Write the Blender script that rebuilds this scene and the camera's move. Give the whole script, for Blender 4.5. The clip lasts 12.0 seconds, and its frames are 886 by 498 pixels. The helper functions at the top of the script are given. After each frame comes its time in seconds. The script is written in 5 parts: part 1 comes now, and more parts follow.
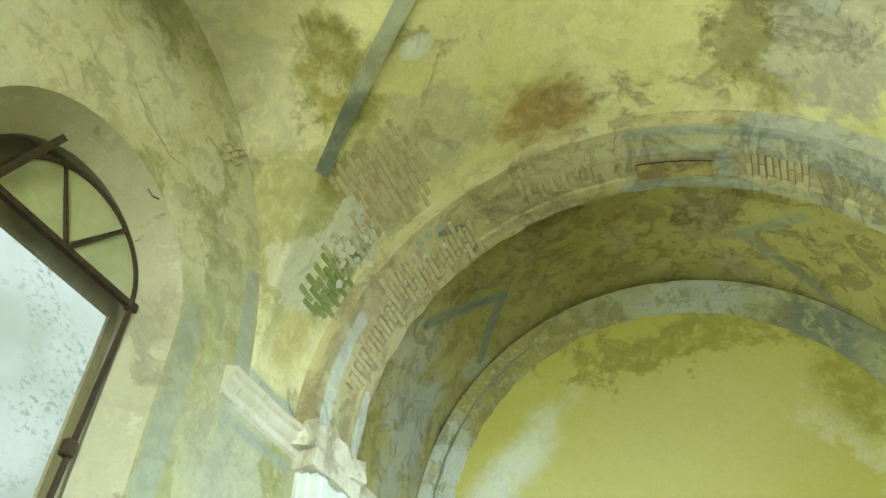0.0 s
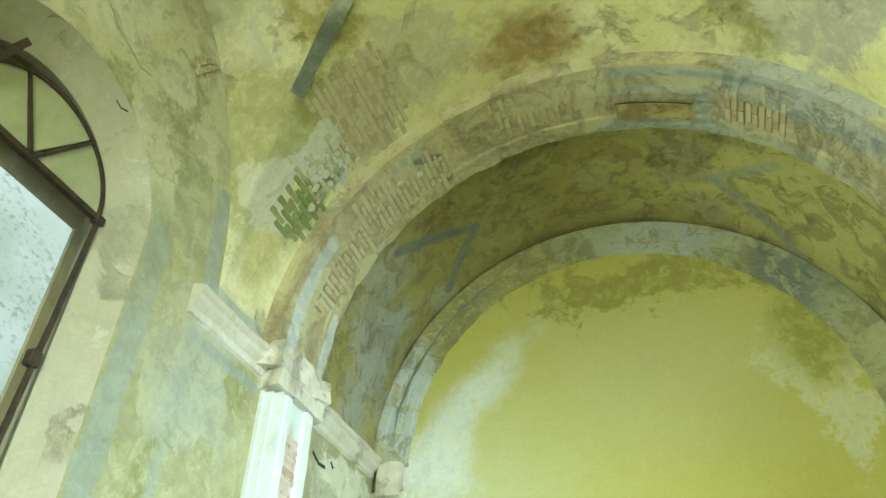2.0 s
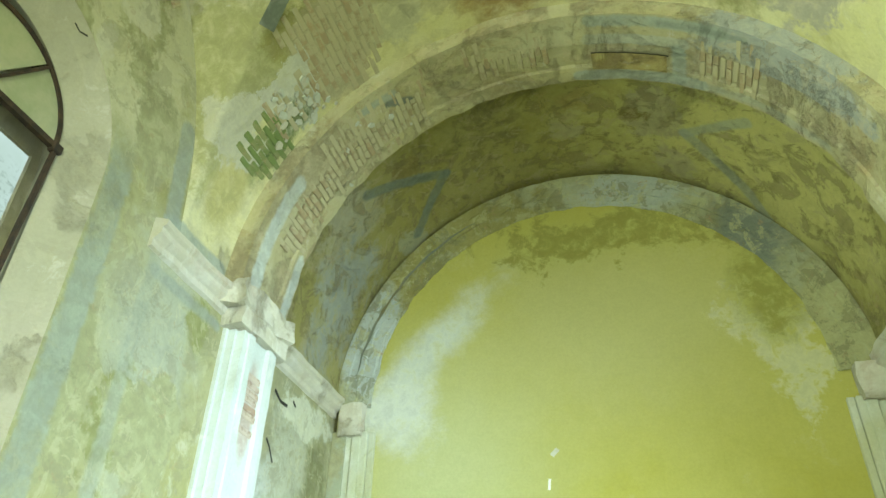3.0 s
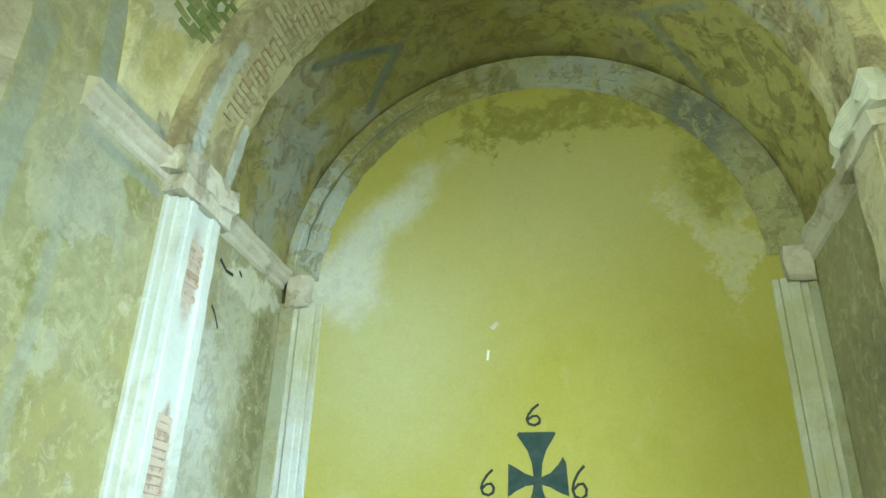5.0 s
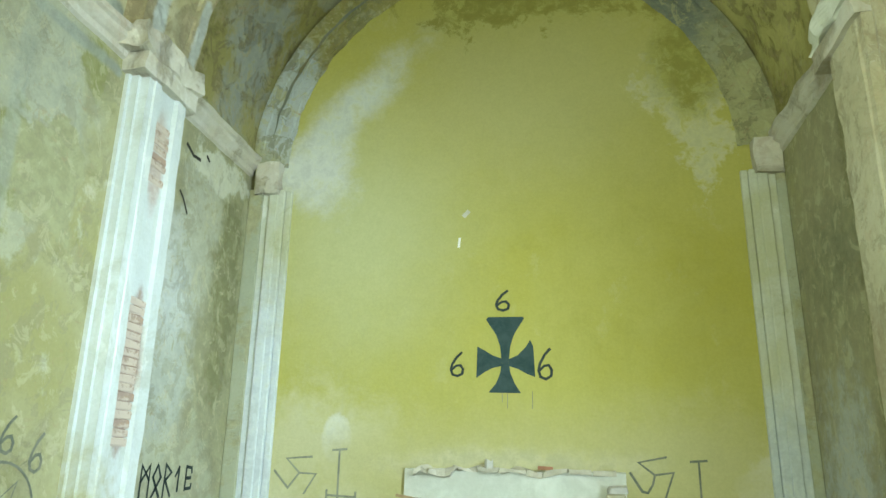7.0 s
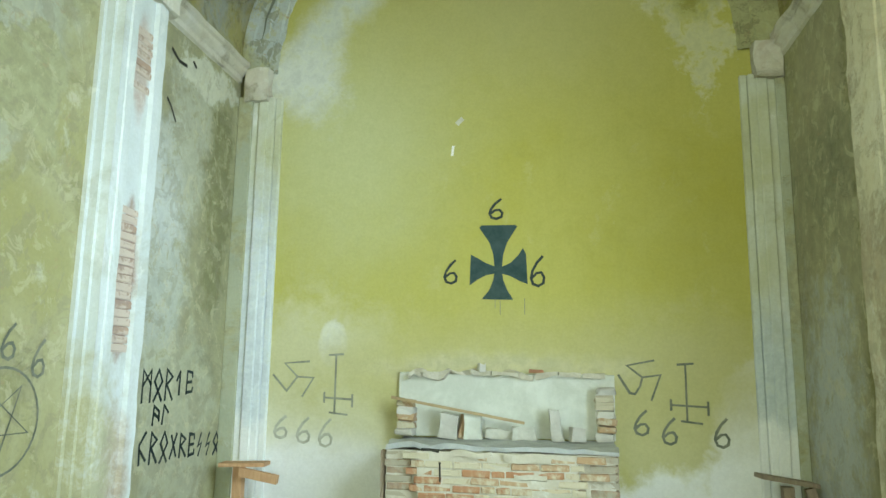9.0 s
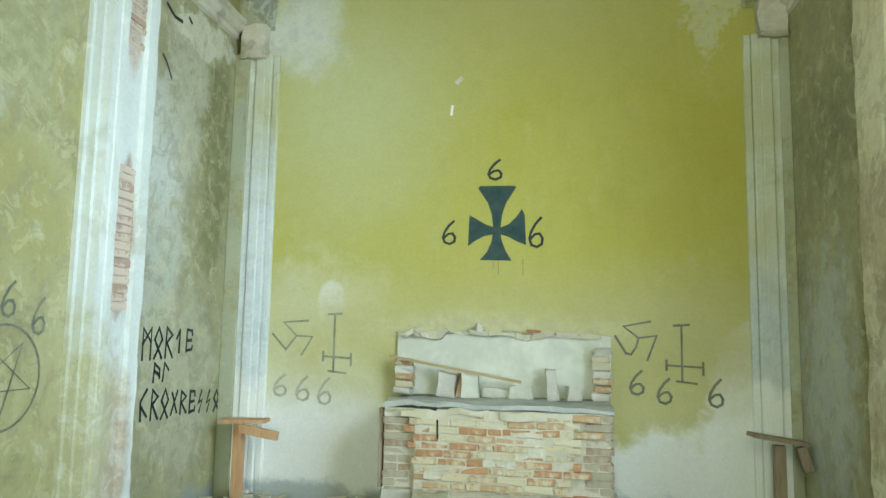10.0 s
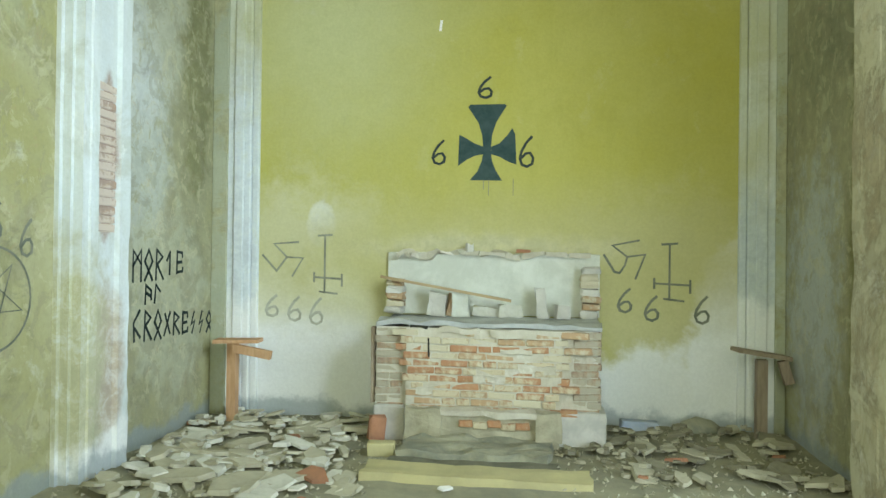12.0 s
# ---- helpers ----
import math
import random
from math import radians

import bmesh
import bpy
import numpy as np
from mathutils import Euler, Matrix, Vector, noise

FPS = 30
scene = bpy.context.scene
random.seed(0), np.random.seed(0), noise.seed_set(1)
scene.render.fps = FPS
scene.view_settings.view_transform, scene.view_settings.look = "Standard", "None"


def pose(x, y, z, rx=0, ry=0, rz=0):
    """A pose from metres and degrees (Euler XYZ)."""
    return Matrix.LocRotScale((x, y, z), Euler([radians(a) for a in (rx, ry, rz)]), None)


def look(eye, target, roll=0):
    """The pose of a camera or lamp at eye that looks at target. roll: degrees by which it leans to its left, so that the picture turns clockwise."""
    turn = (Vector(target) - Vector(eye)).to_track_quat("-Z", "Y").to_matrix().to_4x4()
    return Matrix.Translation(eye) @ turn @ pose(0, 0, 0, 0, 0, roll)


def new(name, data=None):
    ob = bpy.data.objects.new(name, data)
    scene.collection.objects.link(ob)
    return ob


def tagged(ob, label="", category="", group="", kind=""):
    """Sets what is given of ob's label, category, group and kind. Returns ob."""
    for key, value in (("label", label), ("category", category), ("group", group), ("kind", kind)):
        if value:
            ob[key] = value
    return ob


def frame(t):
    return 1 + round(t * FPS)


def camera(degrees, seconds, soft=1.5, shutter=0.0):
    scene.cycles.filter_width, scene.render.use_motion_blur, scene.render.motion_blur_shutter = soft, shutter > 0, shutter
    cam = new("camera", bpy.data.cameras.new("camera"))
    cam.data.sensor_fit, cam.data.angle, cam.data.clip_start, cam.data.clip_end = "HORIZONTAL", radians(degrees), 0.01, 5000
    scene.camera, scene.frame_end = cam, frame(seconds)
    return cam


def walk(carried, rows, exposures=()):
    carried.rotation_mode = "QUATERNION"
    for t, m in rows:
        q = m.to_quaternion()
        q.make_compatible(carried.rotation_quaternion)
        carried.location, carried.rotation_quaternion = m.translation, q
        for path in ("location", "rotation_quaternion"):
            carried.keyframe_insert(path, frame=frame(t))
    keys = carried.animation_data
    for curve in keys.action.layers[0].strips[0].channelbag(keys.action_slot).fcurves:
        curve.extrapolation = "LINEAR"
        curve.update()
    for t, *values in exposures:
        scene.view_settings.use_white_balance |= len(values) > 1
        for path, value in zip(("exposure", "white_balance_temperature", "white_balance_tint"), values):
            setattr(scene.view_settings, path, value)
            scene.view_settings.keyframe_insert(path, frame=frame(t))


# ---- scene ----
cam = camera(63.0, 12.0)
PATH = [
    (0, (0.417, -0.033, 1.716), (-0.118, 1.311, 3.097), 0.0),
    (0.5, (0.429, -0.046, 1.726), (-0.111, 1.328, 3.075), 0.3),
    (1, (0.44, -0.049, 1.729), (-0.101, 1.359, 3.042), 0.6),
    (1.5, (0.452, -0.044, 1.724), (-0.084, 1.399, 3.001), 1.1),
    (2, (0.445, -0.048, 1.737), (-0.069, 1.445, 2.965), 1.3),
    (2.5, (0.45, -0.03, 1.737), (-0.039, 1.512, 2.913), 1.5),
    (3, (0.473, 0.002, 1.72), (0.011, 1.597, 2.835), 1.7),
    (5, (0.63, 0.073, 1.583), (0.237, 1.838, 2.437), 1.6),
    (5.5, (0.643, 0.092, 1.576), (0.265, 1.894, 2.359), 1.7),
    (6, (0.605, 0.092, 1.56), (0.253, 1.928, 2.272), 1.5),
    (6.5, (0.58, 0.096, 1.548), (0.249, 1.959, 2.197), 1.2),
    (7, (0.588, 0.09, 1.551), (0.267, 1.978, 2.128), 1.1),
    (9, (0.615, 0.099, 1.542), (0.299, 2.045, 1.876), 0.8),
    (9.5, (0.614, 0.099, 1.541), (0.296, 2.053, 1.824), 1.0),
    (10, (0.612, 0.1, 1.535), (0.3, 2.062, 1.763), 1.1),
    (10.5, (0.608, 0.106, 1.535), (0.3, 2.074, 1.709), 1.1),
    (11, (0.602, 0.105, 1.53), (0.302, 2.079, 1.647), 0.9),
    (11.5, (0.597, 0.116, 1.519), (0.306, 2.094, 1.586), 0.8),
    (12, (0.593, 0.117, 1.512), (0.314, 2.098, 1.528), 0.7),
]
walk(cam, [(t, look(eye, target, roll)) for t, eye, target, roll in PATH], [(0.0, 0.64, 6350, 5), (3.0, 0.54, 6050, 1), (5.5, 0.24, 6000, 2), (7.0, 0.16, 6000, 6), (9.0, 0.03, 6000, 9), (12.0, -0.06, 6050, 13)])


# ---------------------------------------------------------------- world and light
world = bpy.data.worlds.new("world")
scene.world = world
world.use_nodes = True
wn = world.node_tree.nodes
sky = wn.new("ShaderNodeTexSky")
sky.sky_type = "NISHITA"
sky.sun_disc = False
sky.sun_elevation = radians(48)
sky.sun_rotation = radians(120)
wn["Background"].inputs["Strength"].default_value = 0.09
world.node_tree.links.new(sky.outputs[0], wn["Background"].inputs["Color"])


def sun(strength, direction, colour):
    data = bpy.data.lights.new("sun", "SUN")
    data.energy, data.angle, data.color = strength, radians(12), colour
    ob = new("sun", data)
    ob.matrix_world = look((20, -10, 20), (20 + direction[0], -10 + direction[1], 20 + direction[2]))
    return ob


sun(1.2, (-0.25, -0.35, -0.9), (1.0, 0.96, 0.90))


def window_light(name, eye, target, width, height, watts, colour, spread=180):
    data = bpy.data.lights.new(name, "AREA")
    data.shape, data.size, data.size_y = "RECTANGLE", width, height
    data.energy, data.color, data.spread = watts, colour, radians(spread)
    ob = new(name, data)
    ob.matrix_world = look(eye, target)
    return ob


# sky light in the openings: two side windows, the side door, the entrance door and the window over it
window_light("window_light_east", (3.20, 2.0, 3.6), (-2.7, 6.1, 1.9), 1.2, 2.3, 105, (0.82, 0.96, 1.0), 85)
window_light("window_light_west", (-2.77, 2.05, 3.6), (2.6, 2.35, 3.2), 1.1, 2.2, 85, (0.90, 1.0, 0.86), 130)
window_light("side_door_light", (2.93, 3.72, 1.15), (-2.0, 6.9, 0.8), 1.0, 2.1, 58, (0.78, 0.94, 1.0), 130)
window_light("door_light", (0.2, -5.75, 1.5), (-0.4, 4.0, 2.4), 1.7, 2.6, 185, (0.93, 1.0, 0.78))
window_light("facade_window_light", (0.0, -5.75, 5.4), (0.0, 5.0, 5.0), 1.6, 1.6, 250, (0.95, 1.0, 0.72))


# ---------------------------------------------------------------- material kit
class Kit:
    """A node material built up step by step."""

    def __init__(self, name):
        self.mat = bpy.data.materials.new(name)
        self.mat.use_nodes = True
        self.tree = self.mat.node_tree
        self.shader = self.tree.nodes["Principled BSDF"]
        self.where = self.add("ShaderNodeTexCoord").outputs["Object"]
        self.cache = [None, None]

    def add(self, kind):
        return self.tree.nodes.new(kind)

    def put(self, socket, value):
        if isinstance(value, bpy.types.NodeSocket):
            self.tree.links.new(value, socket)
        elif isinstance(value, tuple) and len(value) == 3 and socket.type == "RGBA":
            socket.default_value = (*value, 1)
        else:
            socket.default_value = value

    def noise(self, scale, detail=4.0, rough=0.6, warp=0.0, stretch=None):
        node = self.add("ShaderNodeTexNoise")
        self.put(node.inputs["Scale"], scale)
        self.put(node.inputs["Detail"], detail)
        self.put(node.inputs["Roughness"], rough)
        self.put(node.inputs["Distortion"], warp)
        self.put(node.inputs["Vector"], self.stretched(stretch) if stretch else self.where)
        return node.outputs["Fac"]

    def stretched(self, scale, shift=(0, 0, 0)):
        node = self.add("ShaderNodeMapping")
        self.put(node.inputs["Vector"], self.where)
        node.inputs["Scale"].default_value = scale
        node.inputs["Location"].default_value = shift
        return node.outputs[0]

    def math(self, op, a, b=0.0, clamp=False):
        node = self.add("ShaderNodeMath")
        node.operation, node.use_clamp = op, clamp
        self.put(node.inputs[0], a)
        self.put(node.inputs[1], b)
        return node.outputs[0]

    def ramp(self, value, low, high, smooth=True):
        node = self.add("ShaderNodeMapRange")
        node.interpolation_type = "SMOOTHSTEP" if smooth else "LINEAR"
        self.put(node.inputs["Value"], value)
        node.inputs["From Min"].default_value, node.inputs["From Max"].default_value = low, high
        return node.outputs[0]

    def mix(self, fac, a, b, mode="MIX"):
        node = self.add("ShaderNodeMix")
        node.data_type, node.blend_type = "RGBA", mode
        self.put(node.inputs[0], fac)
        self.put(node.inputs[6], a)
        self.put(node.inputs[7], b)
        return node.outputs[2]

    def patch(self, centre, size, ragged=0.6, soft=0.14, turn=0.0, broken=0.35):
        """An uneven stain or painted shade round a place, leaning by turn in the x-z plane: 1 inside, 0 outside."""
        node = self.add("ShaderNodeMapping")
        node.vector_type = "TEXTURE"
        self.put(node.inputs["Vector"], self.where)
        node.inputs["Location"].default_value = centre
        node.inputs["Rotation"].default_value = (0, radians(turn), 0)
        node.inputs["Scale"].default_value = size
        length = self.add("ShaderNodeVectorMath")
        length.operation = "LENGTH"
        self.put(length.inputs[0], node.outputs[0])
        rough = self.math("MULTIPLY", self.math("SUBTRACT", self.ragged(), 0.5), ragged * 2.6)
        inside = self.ramp(self.math("ADD", length.outputs["Value"], rough), 1.0 + soft, 1.0 - soft)
        holes = self.ramp(self.mottle(), 0.30, 0.52)
        return self.math("MULTIPLY", inside, self.math("ADD", self.math("MULTIPLY", holes, broken), 1.0 - broken))

    def ragged(self):
        if self.cache[0] is None:
            self.cache[0] = self.noise(2.4, 9, 0.70, 0.2)
        return self.cache[0]

    def mottle(self):
        if self.cache[1] is None:
            self.cache[1] = self.noise(6.5, 8, 0.72, 0.5)
        return self.cache[1]

    def plane(self, space):
        """The place on a surface as two lengths: yz on a side wall, arc round the axis of a vault."""
        x, y, z = self.height()
        node = self.add("ShaderNodeCombineXYZ")
        if space == "yz":
            self.put(node.inputs[0], y)
            self.put(node.inputs[1], z)
        else:
            self.put(node.inputs[0], self.math("MULTIPLY", self.math("ARCTAN2", x, self.math("SUBTRACT", z, 4.80)), 2.6))
            self.put(node.inputs[1], y)
        return node.outputs[0]

    def vector(self, op, a, b):
        node = self.add("ShaderNodeVectorMath")
        node.operation = op
        self.put(node.inputs[0], a)
        if op == "SCALE":
            self.put(node.inputs["Scale"], b)
        else:
            self.put(node.inputs[1], b)
        return node.outputs["Value"] if op in ("DOT_PRODUCT", "DISTANCE", "LENGTH") else node.outputs[0]

    def stripe(self, space, a, b, width, fray=0.03, wear=0.2):
        """A hand-painted stripe from a to b with a worn edge: 1 inside, 0 outside."""
        k = 2.6 if space == "arc" else 1.0
        a, b = Vector((a[0] * k, a[1], 0)), Vector((b[0] * k, b[1], 0))
        along = (b - a).normalized()
        away = self.vector("SUBTRACT", self.plane(space), tuple(a))
        reach = self.math("MINIMUM", self.math("MAXIMUM", self.vector("DOT_PRODUCT", away, tuple(along)), 0.0), (b - a).length)
        node = self.add("ShaderNodeVectorMath")
        node.operation = "SCALE"
        node.inputs[0].default_value = tuple(along)
        self.put(node.inputs["Scale"], reach)
        return self.edge(self.vector("DISTANCE", away, node.outputs[0]), width, fray, wear)

    def edge(self, off, width, fray, wear):
        off = self.math("ADD", off, self.math("MULTIPLY", self.math("SUBTRACT", self.mottle(), 0.5), fray * 3))
        inside = self.ramp(off, width / 2 + 0.022, width / 2 - 0.022)
        left = self.ramp(self.ragged(), 0.62, 0.44)
        return self.math("MULTIPLY", inside, self.math("ADD", self.math("MULTIPLY", left, wear), 1.0 - wear))

    def stilted(self, centre, radius, width, top):
        """A stripe that follows an upright-sided arch, fading out at a height."""
        x, y, z = self.height()
        rise = self.math("MAXIMUM", self.math("SUBTRACT", z, centre[1]), 0.0)
        dy = self.math("SUBTRACT", y, centre[0])
        far = self.math("SQRT", self.math("ADD", self.math("MULTIPLY", dy, dy), self.math("MULTIPLY", rise, rise)))
        mask = self.edge(self.math("ABSOLUTE", self.math("SUBTRACT", far, radius)), width, 0.05, 0.5)
        return self.math("MULTIPLY", mask, self.ramp(z, top + 0.35, top - 0.1))

    def height(self):
        node = self.add("ShaderNodeSeparateXYZ")
        self.put(node.inputs[0], self.where)
        return node.outputs

    def done(self, colour, rough=0.85, bump=None, depth=0.006, metal=0.0):
        self.put(self.shader.inputs["Base Color"], colour)
        self.put(self.shader.inputs["Roughness"], rough)
        self.put(self.shader.inputs["Metallic"], metal)
        self.put(self.shader.inputs["Specular IOR Level"], 0.25)
        if bump is not None:
            node = self.add("ShaderNodeBump")
            node.inputs["Distance"].default_value = depth
            node.inputs["Strength"].default_value = 0.9
            self.put(node.inputs["Height"], bump)
            self.put(self.shader.inputs["Normal"], node.outputs[0])
        return self.mat


LIME = (0.78, 0.80, 0.77)
MOSS = (0.15, 0.20, 0.07)


def plaster(name, main, second, stain, lime=0.35, stains=0.35, patches=(), salts=None, big=0.55, depth=0.006, loss=0.0, under=(0.46, 0.42, 0.30), streak=0.22, stripes=(), arches=(), peel=0.0):
    """Old limewash: cloudy paint in two tones, stains, lost flakes, fine grain.
    patches: (colour, centre, size, ragged, soft, lean); salts: height of the pale rising salts;
    loss: how much of the top coat has flaked down to the coat under it."""
    k = Kit(name)
    col = k.mix(k.ramp(k.noise(big, 6, 0.62, 0.4), 0.36, 0.66), main, second)
    col = k.mix(k.math("MULTIPLY", k.ramp(k.noise(1.7, 9, 0.72, 0.6), 0.50, 0.68), stains), col, stain)
    col = k.mix(k.math("MULTIPLY", k.ramp(k.mottle(), 0.50, 0.70), 0.25 + stains * 0.3), col, k.mix(0.5, stain, second))
    col = k.mix(k.math("MULTIPLY", k.ramp(k.noise(2.6, 10, 0.74, 0.3, (1, 1, 0.8)), 0.57, 0.66), lime), col, LIME)
    col = k.mix(k.math("MULTIPLY", k.ramp(k.noise(3.0, 5, 0.6, 0.1, (3.5, 3.5, 0.35)), 0.48, 0.72), streak), col, k.mix(0.5, stain, second))
    bump = k.math("ADD", k.math("MULTIPLY", k.noise(2.6, 10, 0.74, 0.3, (1, 1, 0.8)), 1.6), k.math("MULTIPLY", k.noise(30, 4, 0.7), 0.35))
    if loss:
        flake = k.ramp(k.noise(1.25, 12, 0.74, 0.5), 0.57 - loss * 0.28, 0.66 - loss * 0.28)
        rough_coat = k.mix(k.ramp(k.noise(11, 7, 0.75, 0.4), 0.36, 0.62), under, tuple(c * 0.74 for c in under))
        col = k.mix(k.math("MULTIPLY", flake, 0.7), col, rough_coat)
        bump = k.math("SUBTRACT", bump, k.math("MULTIPLY", flake, k.math("ADD", 0.25, k.math("MULTIPLY", k.noise(11, 7, 0.75, 0.4), 1.4))))
    for p in patches:
        colour, centre, size, ragged = p[:4]
        soft = p[4] if len(p) > 4 else 0.14
        lean = p[5] if len(p) > 5 else 0.0
        broken = p[6] if len(p) > 6 else 0.4
        tone = k.mix(k.ramp(k.mottle(), 0.38, 0.62), colour, tuple(c * (0.84 if broken else 0.97) for c in colour))
        col = k.mix(k.patch(centre, size, ragged, soft, lean, broken), col, tone)
    if peel:
        # small hard-edged flakes that left older coats bare
        chips = k.noise(3.6, 10, 0.70, 0.7)
        col = k.mix(k.math("MULTIPLY", k.ramp(chips, 0.535, 0.555), peel), col, tuple(c * 0.62 for c in under))
        col = k.mix(k.math("MULTIPLY", k.ramp(k.noise(4.7, 11, 0.72, 0.9, (1, 1.1, 0.9)), 0.56, 0.575), peel), col, tuple(min(0.8, c * 1.18 + 0.02) for c in under))
        col = k.mix(k.math("MULTIPLY", k.ramp(k.noise(9.0, 8, 0.75, 1.0), 0.60, 0.63), peel * 0.9), col, (0.36, 0.26, 0.15))
        bump = k.math("SUBTRACT", bump, k.math("MULTIPLY", k.ramp(chips, 0.535, 0.555), 0.5 * peel))
    for colour, space, a, b, width, strength in stripes:
        tone = k.mix(k.ramp(k.mottle(), 0.36, 0.62), colour, tuple(c * 0.80 for c in colour))
        col = k.mix(k.math("MULTIPLY", k.stripe(space, a, b, width), strength), col, tone)
    for colour, centre, radius, width, top, strength in arches:
        tone = k.mix(k.ramp(k.mottle(), 0.36, 0.62), colour, tuple(c * 0.84 for c in colour))
        col = k.mix(k.math("MULTIPLY", k.stilted(centre, radius, width, top), strength), col, tone)
    if salts:
        level = k.math("ADD", k.height()[2], k.math("MULTIPLY", k.math("SUBTRACT", k.noise(1.1, 8, 0.66), 0.5), 1.7))
        col = k.mix(k.math("MULTIPLY", k.ramp(level, salts + 0.22, salts - 0.10), 0.92), col, LIME)
        wet = k.math("ADD", k.height()[2], k.math("MULTIPLY", k.math("SUBTRACT", k.noise(2.3, 7, 0.66), 0.5), 0.6))
        col = k.mix(k.math("MULTIPLY", k.ramp(wet, 0.07, -0.06), 0.7), col, (0.27, 0.32, 0.33))
    col = k.mix(k.ramp(k.noise(38, 3, 0.7), 0.25, 0.75), k.mix(1.0, col, (0.92, 0.92, 0.92), "MULTIPLY"), col)
    return k.done(col, 0.9, bump, depth)


spots = random.Random(77)


def blotches(count, low, high, tones, size, ragged=1.2):
    """Many small stains scattered over a stretch of the vault."""
    out = []
    for _ in range(count):
        r = spots.uniform(*size)
        out.append((spots.choice(tones), tuple(spots.uniform(a, b) for a, b in zip(low, high)), (r * spots.uniform(0.7, 1.4), r * spots.uniform(0.6, 1.2), r * 1.2), ragged, 0.15, 0, 0.5))
    return tuple(out)


MAT = {}
MAT["back"] = plaster("ochre_limewash", (0.42, 0.395, 0.075), (0.45, 0.43, 0.115), (0.33, 0.315, 0.06), 0.06, 0.25, (
    ((0.50, 0.51, 0.26), (-1.55, 7.2, 4.0), (1.0, 3, 1.3), 0.3, 0.9, 0, 0),
    ((0.48, 0.47, 0.20), (0.4, 7.2, 5.6), (1.5, 3, 1.1), 0.3, 0.8, 0, 0),
    ((0.62, 0.66, 0.58), (-1.80, 7.2, 5.30), (0.22, 3, 1.10), 0.8, 0.7, 43, 0.5),
    ((0.66, 0.69, 0.62), (-2.05, 7.2, 4.62), (0.42, 3, 0.32), 1.1, 0.7, 35, 0.5),
    ((0.58, 0.58, 0.35), (2.0, 7.2, 5.0), (0.36, 3, 0.66), 1.8, 0.2, -25, 1.0),
    ((0.34, 0.33, 0.09), (0.4, 7.2, 6.66), (1.5, 3, 0.30), 2.4, 0.25, 0, 1.0),
    ((0.34, 0.335, 0.09), (1.95, 7.2, 5.7), (0.3, 3, 0.55), 0.9, 0.5, 0, 0.7),
    # limed lower left, whitened further in place of stronger light
    ((0.72, 0.73, 0.60), (-1.85, 7.2, 0.95), (0.95, 3, 1.05), 0.4, 0.5, 0, 0),
    ((0.53, 0.52, 0.27), (1.7, 7.2, 1.1), (0.9, 3, 0.8), 0.4, 0.6, 0, 0),
    (LIME, (-1.66, 7.2, 1.80), (0.15, 3, 0.24), 0.3),
    (LIME, (2.42, 7.2, 0.80), (0.45, 3, 1.05), 0.5, 0.15, 12, 0),
    # salts at the foot, with bright light there put into the colour
    ((0.82, 0.84, 0.83), (-1.75, 7.2, 0.40), (0.95, 3, 0.50), 0.3, 0.25, 0, 0),
    ((0.47, 0.45, 0.20), (0.0, 7.2, 1.45), (3.2, 3, 0.55), 0.4, 0.8, 0, 0),
    ((0.55, 0.53, 0.31), (0.05, 7.2, 1.56), (1.2, 3, 0.16), 0.7, 0.5),
), salts=0.50, streak=0.30)
